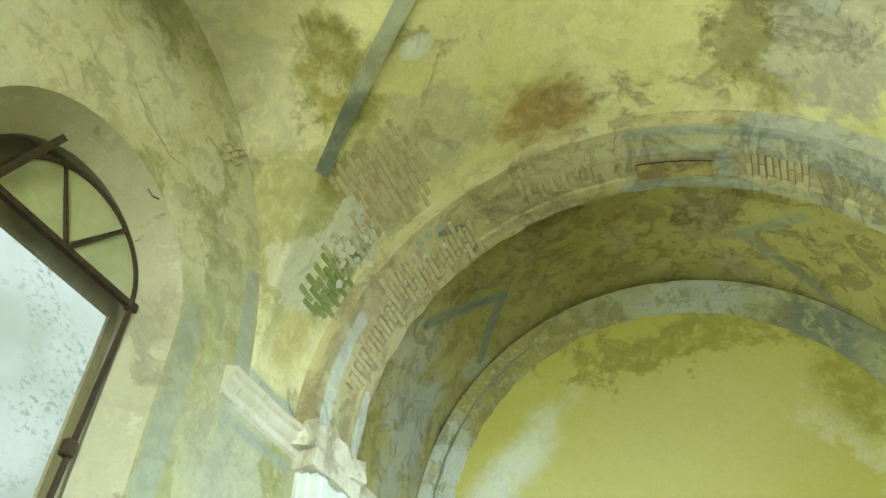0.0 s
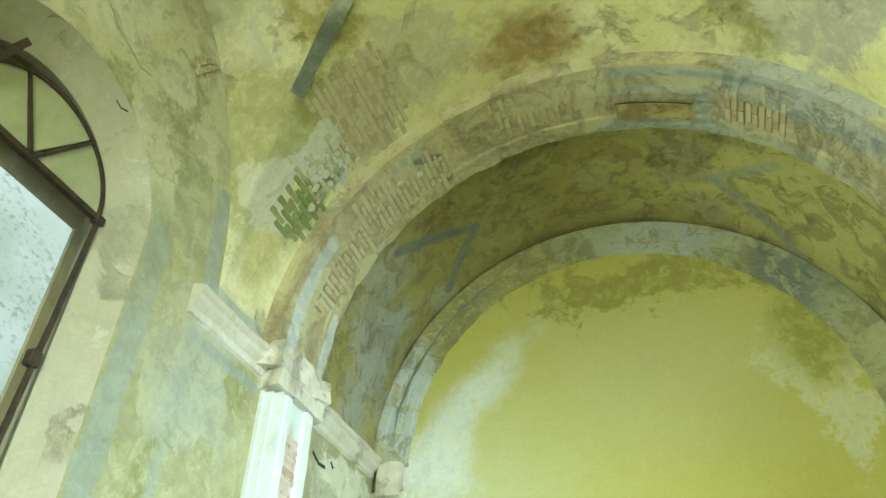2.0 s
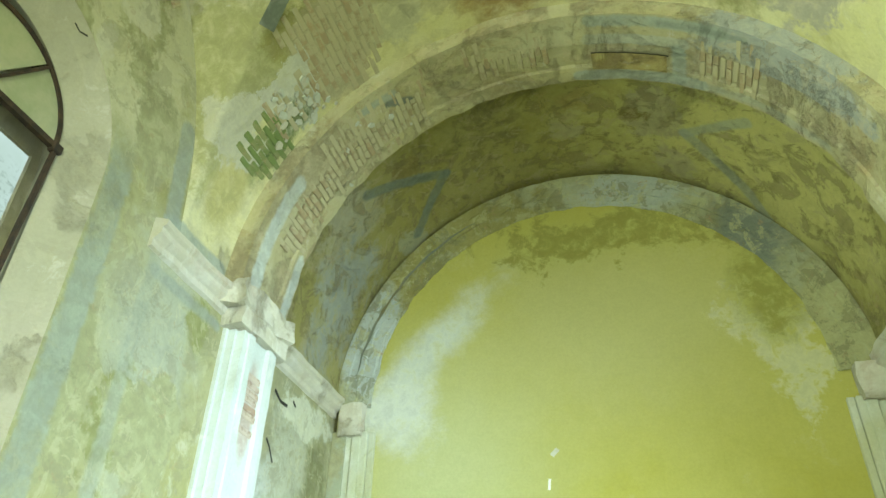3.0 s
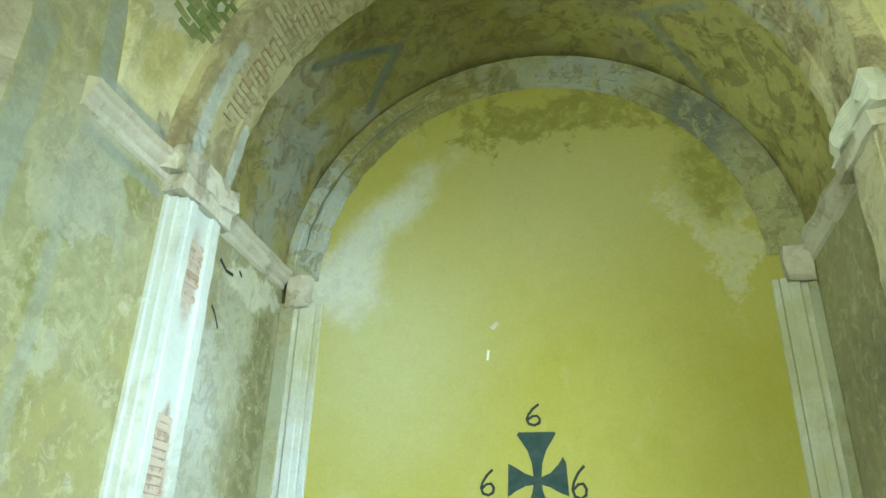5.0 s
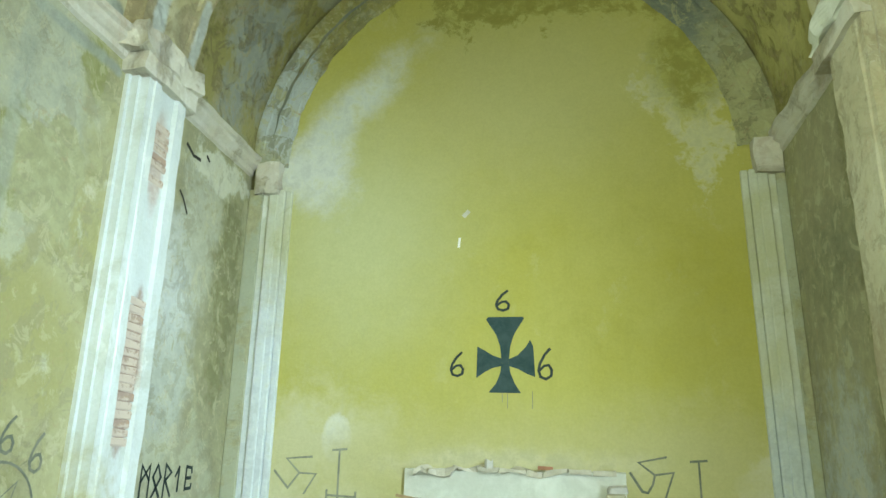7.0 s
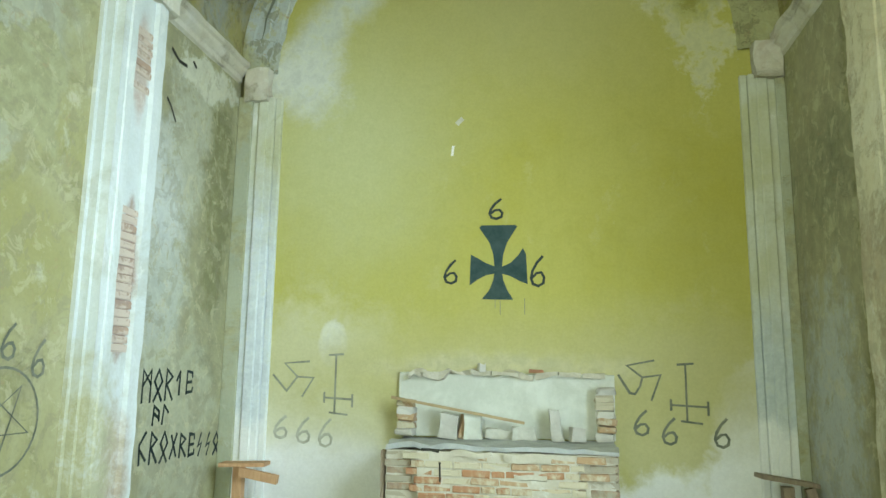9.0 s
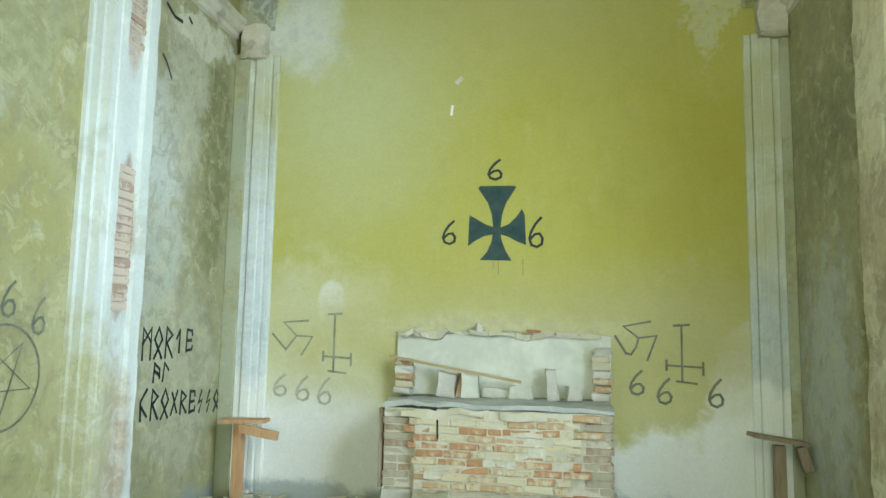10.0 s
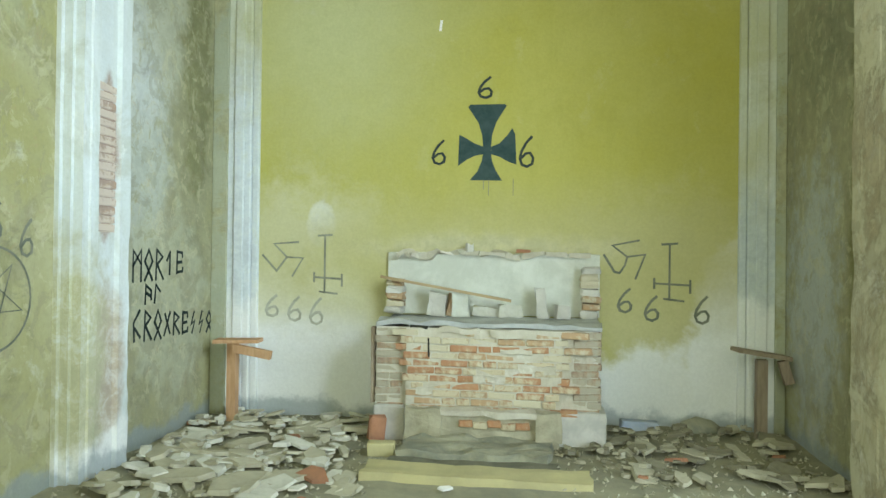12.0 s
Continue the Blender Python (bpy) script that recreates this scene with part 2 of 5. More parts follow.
MAT["side"] = plaster("green_stained_shaded_limewash", (0.34, 0.33, 0.14), (0.41, 0.405, 0.24), (0.20, 0.20, 0.09), 0.22, 0.6, (
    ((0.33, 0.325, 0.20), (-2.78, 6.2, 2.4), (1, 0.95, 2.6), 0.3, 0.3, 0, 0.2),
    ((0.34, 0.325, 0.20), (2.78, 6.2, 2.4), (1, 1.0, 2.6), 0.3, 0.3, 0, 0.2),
    # lime mottling beside the pier, with the bright glow there put into the colour
    ((0.58, 0.62, 0.58), (-2.78, 5.80, 3.0), (1, 0.42, 0.8), 1.0, 0.6, 0, 0.8),
    ((0.48, 0.51, 0.43), (-2.78, 5.85, 2.0), (1, 0.40, 0.6), 1.2, 0.5, 0, 0.9),
    ((0.45, 0.46, 0.35), (-2.78, 6.3, 3.7), (1, 0.5, 0.7), 1.3, 0.4, 0, 0.9),
    # darker upright patch beside the corner pilaster
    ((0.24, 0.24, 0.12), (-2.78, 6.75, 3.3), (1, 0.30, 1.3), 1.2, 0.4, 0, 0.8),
    ((0.42, 0.43, 0.30), (-2.78, 6.2, 1.0), (1, 0.7, 0.8), 1.2, 0.4, 0, 0.9),
    ((0.43, 0.45, 0.35), (-2.78, 3.9, 4.0), (1, 0.5, 0.8), 0.7, 0.5, 0, 0.5),
    ((0.60, 0.61, 0.48), (-2.78, 6.45, 4.35), (1, 0.5, 0.22), 1.0),
    ((0.46, 0.49, 0.46), (2.78, 6.5, 1.1), (1, 0.55, 1.1), 1.2, 0.4, 0, 0.8),
    # shadow strip beside the east pier edge, painted into the wall colour
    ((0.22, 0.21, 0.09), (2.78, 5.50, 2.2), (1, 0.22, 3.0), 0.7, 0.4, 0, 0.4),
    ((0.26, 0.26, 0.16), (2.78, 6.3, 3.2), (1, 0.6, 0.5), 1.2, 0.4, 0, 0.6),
    ((0.60, 0.58, 0.44), (-2.78, 3.03, 6.70), (1, 0.20, 0.24), 0.5, 0.1, 0, 0.2),
    ((0.62, 0.61, 0.43), (-2.78, 2.2, 6.2), (1, 1.6, 1.3), 0.6, 0.3),
    ((0.60, 0.60, 0.50), (-2.78, 1.0, 5.8), (1, 0.6, 0.8), 1.0, 0.3),
    ((0.45, 0.34, 0.27), (-2.78, 2.85, 6.1), (1, 0.10, 0.05), 0.6),
) + blotches(10, (-2.8, 1.4, 5.3), (-2.76, 3.7, 7.1), ((0.62, 0.61, 0.47), (0.40, 0.40, 0.24), (0.50, 0.50, 0.36), (0.44, 0.42, 0.22), (0.66, 0.65, 0.53)), (0.16, 0.42), 1.4)
  + blotches(6, (-2.8, 3.2, 2.2), (-2.76, 4.6, 4.6), ((0.45, 0.46, 0.32), (0.29, 0.30, 0.13), (0.38, 0.385, 0.22)), (0.2, 0.4), 1.3), salts=-0.55, loss=0.06, under=(0.44, 0.42, 0.27), peel=0.35, stripes=(
    ((0.37, 0.41, 0.35), "yz", (3.70, 2.0), (3.70, 4.62), 0.13, 0.55),
    ((0.33, 0.37, 0.33), "yz", (3.72, 4.47), (4.60, 4.47), 0.10, 0.8),
    ((0.36, 0.40, 0.36), "yz", (3.75, 4.93), (3.66, 5.75), 0.19, 0.85),
    ((0.36, 0.40, 0.36), "yz", (3.75, 4.93), (3.95, 4.93), 0.13, 0.85),
), arches=(((0.34, 0.38, 0.32), (2.05, 4.78), 1.09, 0.23, 5.0, 0.85),))
MAT["pier_east"] = plaster("ochre_grey_limewash", (0.50, 0.475, 0.32), (0.56, 0.545, 0.41), (0.30, 0.25, 0.14), 0.35, 0.7, (), None, 0.9, streak=0.4, peel=0.35, loss=0.2, under=(0.40, 0.34, 0.22))
MAT["pier"] = plaster("pale_blue_limewash", (0.58, 0.63, 0.62), (0.68, 0.73, 0.73), (0.42, 0.44, 0.36), 0.5, 0.6, (
    ((0.46, 0.40, 0.31), (-2.62, 5.05, 0.40), (1, 0.20, 0.75), 0.7, 0.3, 0, 0.6),
    ((0.56, 0.48, 0.42), (-2.62, 5.07, 3.9), (1, 0.10, 0.40), 0.5, 0.3, 0, 0.6),
    ((0.36, 0.27, 0.22), (-2.62, 5.08, 2.2), (1, 0.11, 0.58), 0.4, 0.15, 0, 0.3),
    ((0.50, 0.50, 0.33), (-2.62, 4.75, 0.6), (1, 0.3, 1.0), 0.9, 0.4, 0, 0.7),
), 0.05, 0.9, streak=0.45)
MAT["pilaster"] = plaster("ochre_streaked_pilaster", (0.48, 0.49, 0.32), (0.58, 0.61, 0.52), (0.34, 0.34, 0.17), 0.5, 0.6, (
    ((0.64, 0.70, 0.72), (-2.5, 7.1, 1.9), (0.5, 1, 1.5), 0.5, 0.4),
    ((0.56, 0.62, 0.62), (2.5, 7.1, 1.2), (0.5, 1, 0.9), 0.6, 0.4),
), 1.0, 1.3, streak=0.5)
MAT["trim"] = plaster("cream_stucco", (0.55, 0.53, 0.42), (0.62, 0.61, 0.54), (0.40, 0.31, 0.20), 0.4, 0.6, (), None, 1.6, 0.01, 0.2)
MAT["vault"] = plaster("yellow_vault_limewash", (0.68, 0.65, 0.31), (0.73, 0.70, 0.42), (0.44, 0.40, 0.15), 0.14, 0.55, (
    ((0.60, 0.585, 0.40), (-2.55, 1.9, 6.0), (1.2, 2.4, 2.0), 0.6, 0.3),
    ((0.72, 0.72, 0.62), (-2.6, 1.0, 6.0), (0.6, 0.7, 0.8), 1.0, 0.3),
    ((0.45, 0.44, 0.22), (-2.3, 3.6, 6.1), (0.6, 0.5, 1.2), 0.8),
    ((0.42, 0.31, 0.13), (-0.22, 4.22, 7.6), (0.50, 0.32, 0.5), 1.0, 0.4),
    ((0.37, 0.34, 0.12), (-1.75, 2.75, 6.9), (0.35, 0.7, 0.6), 0.9, 0.3),
    ((0.36, 0.34, 0.13), (-1.95, 3.75, 6.8), (0.35, 0.35, 0.5), 1.1),
    ((0.60, 0.58, 0.38), (-1.3, 3.9, 7.2), (0.7, 0.45, 0.5), 1.0),
    (LIME, (-1.05, 3.0, 7.4), (0.15, 0.11, 0.3), 0.3),
    ((0.47, 0.43, 0.28), (-1.80, 4.05, 6.92), (0.42, 0.55, 0.45), 0.8, 0.2, 0, 0.2),
    ((0.36, 0.34, 0.14), (1.75, 3.7, 7.0), (0.45, 0.8, 0.5), 0.9, 0.3),
    ((0.50, 0.47, 0.36), (2.1, 3.6, 6.7), (0.35, 0.9, 0.7), 1.1),
    ((0.66, 0.66, 0.55), (-2.15, 4.1, 6.45), (0.4, 0.38, 0.34), 1.2, 0.05),
    (MOSS, (-2.42, 4.33, 6.15), (0.5, 0.20, 0.42), 1.2, 0.3, 0, 0.8),
    ((0.56, 0.52, 0.24), (-2.6, 4.2, 5.5), (0.4, 0.22, 0.40), 0.5, 0.3),
    ((0.40, 0.19, 0.10), (-2.42, 3.0, 6.25), (0.3, 0.10, 0.14), 0.5),
) + blotches(9, (-2.7, 2.0, 5.4), (-1.9, 4.3, 6.9), ((0.58, 0.57, 0.42), (0.36, 0.36, 0.18), (0.44, 0.45, 0.34), (0.62, 0.61, 0.48)), (0.16, 0.34))
  + blotches(6, (-1.9, 3.0, 6.8), (-0.6, 4.4, 7.4), ((0.62, 0.59, 0.38), (0.42, 0.37, 0.15), (0.56, 0.52, 0.30)), (0.14, 0.30))
  + blotches(5, (1.2, 3.0, 6.4), (2.4, 4.4, 7.3), ((0.60, 0.57, 0.40), (0.36, 0.33, 0.16)), (0.16, 0.34)), None, 0.7, 0.012, 0.07, (0.50, 0.47, 0.30), peel=0.14, stripes=(
    ((0.36, 0.40, 0.36), "yz", (3.80, 4.93), (4.50, 4.93), 0.13, 0.85),
))
# shade of a vault facing away from the windows, put into its base colour
MAT["chancel_vault"] = plaster("shaded_olive_vault_limewash", (0.285, 0.26, 0.08), (0.34, 0.315, 0.125), (0.14, 0.125, 0.05), 0.10, 0.7, (
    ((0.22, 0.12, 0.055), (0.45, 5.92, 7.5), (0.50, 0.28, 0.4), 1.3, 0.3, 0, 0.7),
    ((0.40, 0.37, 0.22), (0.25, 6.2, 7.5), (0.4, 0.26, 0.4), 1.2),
    # crown lightened, its brightness put into the colour
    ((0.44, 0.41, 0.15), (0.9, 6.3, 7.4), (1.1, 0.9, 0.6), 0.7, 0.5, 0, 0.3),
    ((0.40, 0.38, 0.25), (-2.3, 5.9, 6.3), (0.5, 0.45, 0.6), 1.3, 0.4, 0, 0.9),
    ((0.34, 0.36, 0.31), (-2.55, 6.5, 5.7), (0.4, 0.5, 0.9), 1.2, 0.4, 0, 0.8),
    # right side lightened in colour to make up for missing light
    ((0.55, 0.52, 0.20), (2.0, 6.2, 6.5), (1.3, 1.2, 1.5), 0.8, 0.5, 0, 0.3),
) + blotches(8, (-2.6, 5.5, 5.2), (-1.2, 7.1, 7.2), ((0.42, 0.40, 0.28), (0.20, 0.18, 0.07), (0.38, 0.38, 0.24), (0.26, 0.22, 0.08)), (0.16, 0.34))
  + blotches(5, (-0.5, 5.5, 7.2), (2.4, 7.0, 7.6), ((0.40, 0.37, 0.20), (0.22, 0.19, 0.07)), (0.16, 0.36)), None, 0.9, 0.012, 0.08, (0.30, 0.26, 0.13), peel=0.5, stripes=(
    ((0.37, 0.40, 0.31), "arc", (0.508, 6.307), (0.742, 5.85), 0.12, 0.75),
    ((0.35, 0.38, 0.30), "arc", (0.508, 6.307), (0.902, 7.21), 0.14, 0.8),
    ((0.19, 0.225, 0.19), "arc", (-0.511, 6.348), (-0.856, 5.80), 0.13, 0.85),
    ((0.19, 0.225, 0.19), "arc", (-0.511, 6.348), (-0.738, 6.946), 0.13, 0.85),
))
MAT["soffit"] = plaster("worn_arch_plaster", (0.47, 0.43, 0.24), (0.53, 0.51, 0.33), (0.36, 0.27, 0.14), 0.3, 0.8, (
    ((0.44, 0.46, 0.42), (1.9, 4.7, 6.4), (0.7, 0.25, 0.8), 1.0),
), None, 1.2, 0.015, 0.30, (0.47, 0.41, 0.26), peel=0.4, stripes=(
    ((0.44, 0.49, 0.42), "arc", (0.19, 4.64), (0.66, 4.66), 0.13, 0.95),
    ((0.30, 0.34, 0.29), "arc", (0.44, 4.66), (0.74, 4.66), 0.07, 0.8),
    ((0.52, 0.55, 0.46), "arc", (0.18, 4.87), (0.52, 4.88), 0.14, 0.75),
    ((0.47, 0.51, 0.45), "arc", (0.13, 5.33), (0.60, 5.33), 0.13, 0.95),
    ((0.44, 0.49, 0.43), "arc", (0.505, 4.95), (0.515, 5.32), 0.13, 0.95),
    ((0.44, 0.48, 0.42), "arc", (0.60, 5.33), (1.1, 5.33), 0.09, 0.5),
    ((0.60, 0.65, 0.62), "arc", (-1.60, 4.76), (-1.10, 4.74), 0.17, 0.95),
    ((0.64, 0.69, 0.66), "arc", (-1.60, 5.31), (-1.30, 5.33), 0.13, 0.9),
    ((0.20, 0.23, 0.20), "arc", (-0.63, 4.80), (-0.54, 4.92), 0.09, 0.9),
    ((0.36, 0.40, 0.36), "arc", (-0.74, 4.70), (-0.60, 4.72), 0.09, 0.8),
))
MAT["panel"] = plaster("stained_yellow_panel", (0.46, 0.40, 0.17), (0.40, 0.32, 0.13), (0.12, 0.09, 0.05), 0.2, 1.0, (), None, 9.0, 0.01, 0.35, (0.22, 0.17, 0.09))
MAT["niche"] = plaster("cream_reveal_limewash", (0.41, 0.395, 0.295), (0.45, 0.43, 0.34), (0.36, 0.345, 0.22), 0.25, 0.45, (), None, 1.2, 0.008, 0.12, (0.46, 0.44, 0.32), peel=0.15)
MAT["rib"] = plaster("grey_painted_rib", (0.44, 0.47, 0.40), (0.50, 0.53, 0.46), (0.30, 0.30, 0.20), 0.3, 0.8, (
    ((0.20, 0.225, 0.19), (-1.85, 3.45, 6.9), (0.55, 0.5, 0.5), 0.5, 0.3, 0, 0.3),
), None, 2.2, 0.006, 0.12)
MAT["band_worn"] = plaster("worn_grey_painted_band", (0.36, 0.39, 0.29), (0.41, 0.43, 0.31), (0.33, 0.32, 0.15), 0.2, 0.9, (), None, 2.2, 0.006, 0.25, (0.44, 0.42, 0.24))
MAT["band_pale"] = plaster("pale_grey_painted_band", (0.54, 0.56, 0.48), (0.60, 0.62, 0.56), (0.42, 0.38, 0.22), 0.3, 0.8, (), None, 2.2, 0.006, 0.35, (0.48, 0.44, 0.28))
MAT["band_dark"] = plaster("dark_grey_painted_band", (0.17, 0.195, 0.16), (0.22, 0.23, 0.17), (0.16, 0.15, 0.06), 0.08, 0.9, (), None, 2.2, 0.006, 0.3, (0.22, 0.20, 0.09))
MAT["arch_band"] = plaster("worn_arch_moulding", (0.32, 0.33, 0.19), (0.38, 0.39, 0.27), (0.28, 0.26, 0.095), 0.10, 1.0, (
    ((0.21, 0.235, 0.19), (1.9, 7.1, 6.3), (0.4, 3, 0.5), 0.9, 0.5, 0, 0.8),
    ((0.33, 0.31, 0.12), (-1.0, 7.1, 6.9), (0.9, 3, 0.5), 1.3, 0.3, 0, 0.9),
    ((0.30, 0.28, 0.10), (-1.8, 7.1, 6.3), (0.5, 3, 0.5), 1.3, 0.3, 0, 0.9),
    ((0.42, 0.46, 0.41), (0.7, 7.1, 7.2), (0.7, 3, 0.3), 0.9, 0.4, 0, 0.7),
    ((0.46, 0.51, 0.49), (-2.4, 7.1, 5.4), (0.35, 3, 0.7), 0.9, 0.3, 0, 0.6),
    ((0.42, 0.42, 0.22), (2.45, 7.1, 5.2), (0.3, 3, 0.6), 1.0, 0.3, 0, 0.6),
), None, 2.2, 0.01, 0.15, (0.34, 0.34, 0.18), peel=0.6)


def brick_material(name, red, mortar, share):
    """Fired clay under remains of lime, each piece a little different."""
    k = Kit(name)
    one = k.add("ShaderNodeObjectInfo").outputs["Random"]
    col = k.mix(one, red, tuple(c * 0.62 + 0.03 for c in red))
    col = k.mix(k.math("MULTIPLY", k.ramp(k.noise(9, 5, 0.7), 0.45, 0.7), 0.6), col, (0.46, 0.30, 0.17))
    veil = k.math("ADD", k.noise(5, 6, 0.7, 0.4), k.math("MULTIPLY", one, 0.25))
    col = k.mix(k.ramp(veil, 0.68 - share * 0.3, 0.82 - share * 0.3), col, mortar)
    # mortar smeared across neighbouring bricks
    node = k.add("ShaderNodeNewGeometry")
    smear = k.add("ShaderNodeTexNoise")
    k.put(smear.inputs["Vector"], node.outputs["Position"])
    for key, value in (("Scale", 4.2), ("Detail", 9.0), ("Roughness", 0.7), ("Distortion", 0.4)):
        k.put(smear.inputs[key], value)
    col = k.mix(k.math("MULTIPLY", k.ramp(smear.outputs["Fac"], 0.60 - share * 0.15, 0.66 - share * 0.15), 0.85), col, mortar)
    bump = k.math("ADD", k.noise(25, 5, 0.75), k.noise(90, 3, 0.7))
    return k.done(col, 0.92, bump, 0.006)


MAT["brick"] = brick_material("old_red_brick", (0.42, 0.22, 0.11), (0.52, 0.46, 0.31), 0.2)
MAT["brick_pale"] = brick_material("limed_brick", (0.43, 0.30, 0.17), (0.52, 0.48, 0.34), 0.42)
MAT["brick_vault"] = brick_material("limed_vault_brick", (0.43, 0.35, 0.215), (0.49, 0.45, 0.29), 0.55)
MAT["brick_mossy"] = brick_material("mossy_brick", (0.29, 0.31, 0.14), (0.19, 0.25, 0.085), 0.6)
MAT["brick_panel"] = brick_material("stained_pink_brick", (0.40, 0.30, 0.24), (0.56, 0.48, 0.40), 0.5)
MAT["brick_dirty"] = brick_material("dirty_brown_brick", (0.30, 0.22, 0.15), (0.38, 0.35, 0.26), 0.5)
MAT["mortar"] = plaster("lime_mortar", (0.50, 0.47, 0.36), (0.58, 0.56, 0.46), (0.30, 0.26, 0.18), 0.4, 0.6, (), None, 3.0, 0.012)


def simple(name, a, b, scale, rough, metal=0.0, stretch=None, depth=0.002):
    k = Kit(name)
    n = k.noise(scale, 6, 0.7, 0.3, stretch)
    col = k.mix(k.ramp(n, 0.35, 0.65), a, b)
    return k.done(col, rough, k.noise(scale * 3, 4, 0.7), depth, metal)


MAT["iron"] = simple("rusted_iron", (0.045, 0.038, 0.032), (0.085, 0.058, 0.04), 14, 0.75, 0.3)
MAT["wood"] = simple("bare_fir_wood", (0.52, 0.33, 0.18), (0.42, 0.25, 0.13), 6, 0.7, 0, (4, 4, 0.6))
MAT["wood_grey"] = simple("grey_weathered_wood", (0.22, 0.17, 0.12), (0.30, 0.25, 0.18), 6, 0.8, 0, (4, 4, 0.6))
MAT["batten"] = simple("pale_wood_batten", (0.42, 0.33, 0.18), (0.33, 0.24, 0.13), 8, 0.75, 0, (0.6, 4, 4))
MAT["stone"] = simple("pale_stone", (0.55, 0.54, 0.47), (0.42, 0.41, 0.36), 3, 0.85, 0, None, 0.006)
MAT["chalk"] = simple("white_plaster_block", (0.64, 0.66, 0.58), (0.52, 0.54, 0.46), 3, 0.9, 0, None, 0.006)
MAT["rubble"] = simple("plaster_and_tile_rubble", (0.44, 0.42, 0.31), (0.33, 0.315, 0.23), 2.5, 0.95, 0, None, 0.006)
MAT["rubble_white"] = simple("limewashed_plaster_shard", (0.58, 0.58, 0.50), (0.45, 0.45, 0.37), 3.5, 0.95, 0, None, 0.006)
MAT["terracotta"] = simple("terracotta_shard", (0.36, 0.18, 0.10), (0.28, 0.15, 0.09), 5, 0.9, 0, None, 0.004)
MAT["earth"] = simple("dusty_earth_floor", (0.31, 0.295, 0.195), (0.21, 0.205, 0.145), 1.6, 0.95, 0, None, 0.02)
# rubble colour darkened to stand for shade
MAT["rubble_shaded"] = simple("shaded_brown_rubble", (0.25, 0.235, 0.16), (0.16, 0.15, 0.105), 2.5, 0.95, 0, None, 0.006)
MAT["step"] = simple("worn_yellow_step", (0.47, 0.43, 0.22), (0.38, 0.35, 0.19), 2.0, 0.8, 0, None, 0.004)
MAT["spray"] = simple("black_spray_paint", (0.022, 0.035, 0.035), (0.04, 0.055, 0.05), 10, 0.8)
MAT["spray_cross"] = simple("dark_teal_spray_paint", (0.025, 0.055, 0.055), (0.05, 0.085, 0.08), 5, 0.8)
MAT["spray_grey"] = simple("grey_spray_paint", (0.11, 0.125, 0.095), (0.20, 0.21, 0.155), 6, 0.9)
MAT["spray_ghost"] = simple("washed_out_grey_spray_paint", (0.32, 0.33, 0.26), (0.46, 0.47, 0.38), 6, 0.9)
MAT["spray_faded"] = simple("faded_grey_spray_paint", (0.18, 0.19, 0.145), (0.29, 0.30, 0.23), 6, 0.9)
MAT["paper"] = simple("white_paper_scrap", (0.85, 0.85, 0.82), (0.75, 0.75, 0.72), 6, 0.6)
MAT["table"] = simple("grey_dusty_slab", (0.42, 0.44, 0.41), (0.33, 0.35, 0.33), 4, 0.9, 0, None, 0.008)
MAT["damp"] = simple("damp_mossy_stone", (0.33, 0.32, 0.22), (0.20, 0.205, 0.155), 3.2, 0.9, 0, None, 0.015)
MAT["foot"] = simple("grimy_mortar", (0.42, 0.39, 0.27), (0.29, 0.275, 0.19), 5, 0.95, 0, None, 0.012)
# dark earth colour that stands for shade in the recess
MAT["recess_shade"] = simple("shaded_recess_earth", (0.12, 0.12, 0.085), (0.19, 0.185, 0.13), 3.0, 0.9, 0, None, 0.015)
MAT["dusty_pane"] = simple("dusty_green_glass", (0.33, 0.36, 0.22), (0.44, 0.44, 0.30), 2.5, 0.45)
MAT["blue_grey"] = simple("dusty_blue_plastic", (0.30, 0.36, 0.44), (0.38, 0.42, 0.46), 4, 0.6)
# near-black for cracks, open joints and painted shade
MAT["dark"] = simple("crack_and_shade_dark", (0.03, 0.03, 0.026), (0.05, 0.05, 0.04), 8, 0.95)


def haze(name):
    """Overexposed daylight with the blur of far foliage in it."""
    k = Kit(name)
    leaves = k.math("MULTIPLY", k.ramp(k.noise(1.6, 5, 0.6, 0.3, (1, 1, 1.6)), 0.50, 0.64), k.ramp(k.noise(0.22, 3, 0.5), 0.42, 0.60))
    col = k.mix(k.ramp(k.noise(0.12, 3, 0.5), 0.35, 0.65), (0.70, 0.84, 0.76), (0.50, 0.62, 0.48))
    col = k.mix(k.math("MULTIPLY", leaves, 0.7), col, (0.30, 0.38, 0.29))
    k.put(k.shader.inputs["Base Color"], (0.0, 0.0, 0.0))
    k.put(k.shader.inputs["Emission Color"], col)
    k.put(k.shader.inputs["Emission Strength"], 0.6)
    return k.mat


MAT["haze"] = haze("hazy_daylight")
MAT["ground"] = simple("dry_grass_ground", (0.20, 0.20, 0.09), (0.28, 0.26, 0.14), 0.7, 0.95)


# ---------------------------------------------------------------- mesh kit
def mesh_from(name, verts, faces, material, smooth=False):
    data = bpy.data.meshes.new(name)
    data.from_pydata([tuple(v) for v in verts], [], faces)
    data.materials.append(material)
    if smooth:
        data.polygons.foreach_set("use_smooth", [True] * len(data.polygons))
    data.update()
    return data


def part(name, bm, material, parent=None, label="", smooth=False):
    """Links a bmesh as one mesh object under a thing or a part."""
    bmesh.ops.recalc_face_normals(bm, faces=bm.faces)
    data = bpy.data.meshes.new(name)
    bm.to_mesh(data)
    bm.free()
    data.materials.append(material)
    if smooth:
        data.polygons.foreach_set("use_smooth", [True] * len(data.polygons))
    ob = new(name, data)
    ob.parent = parent
    return tagged(ob, label)


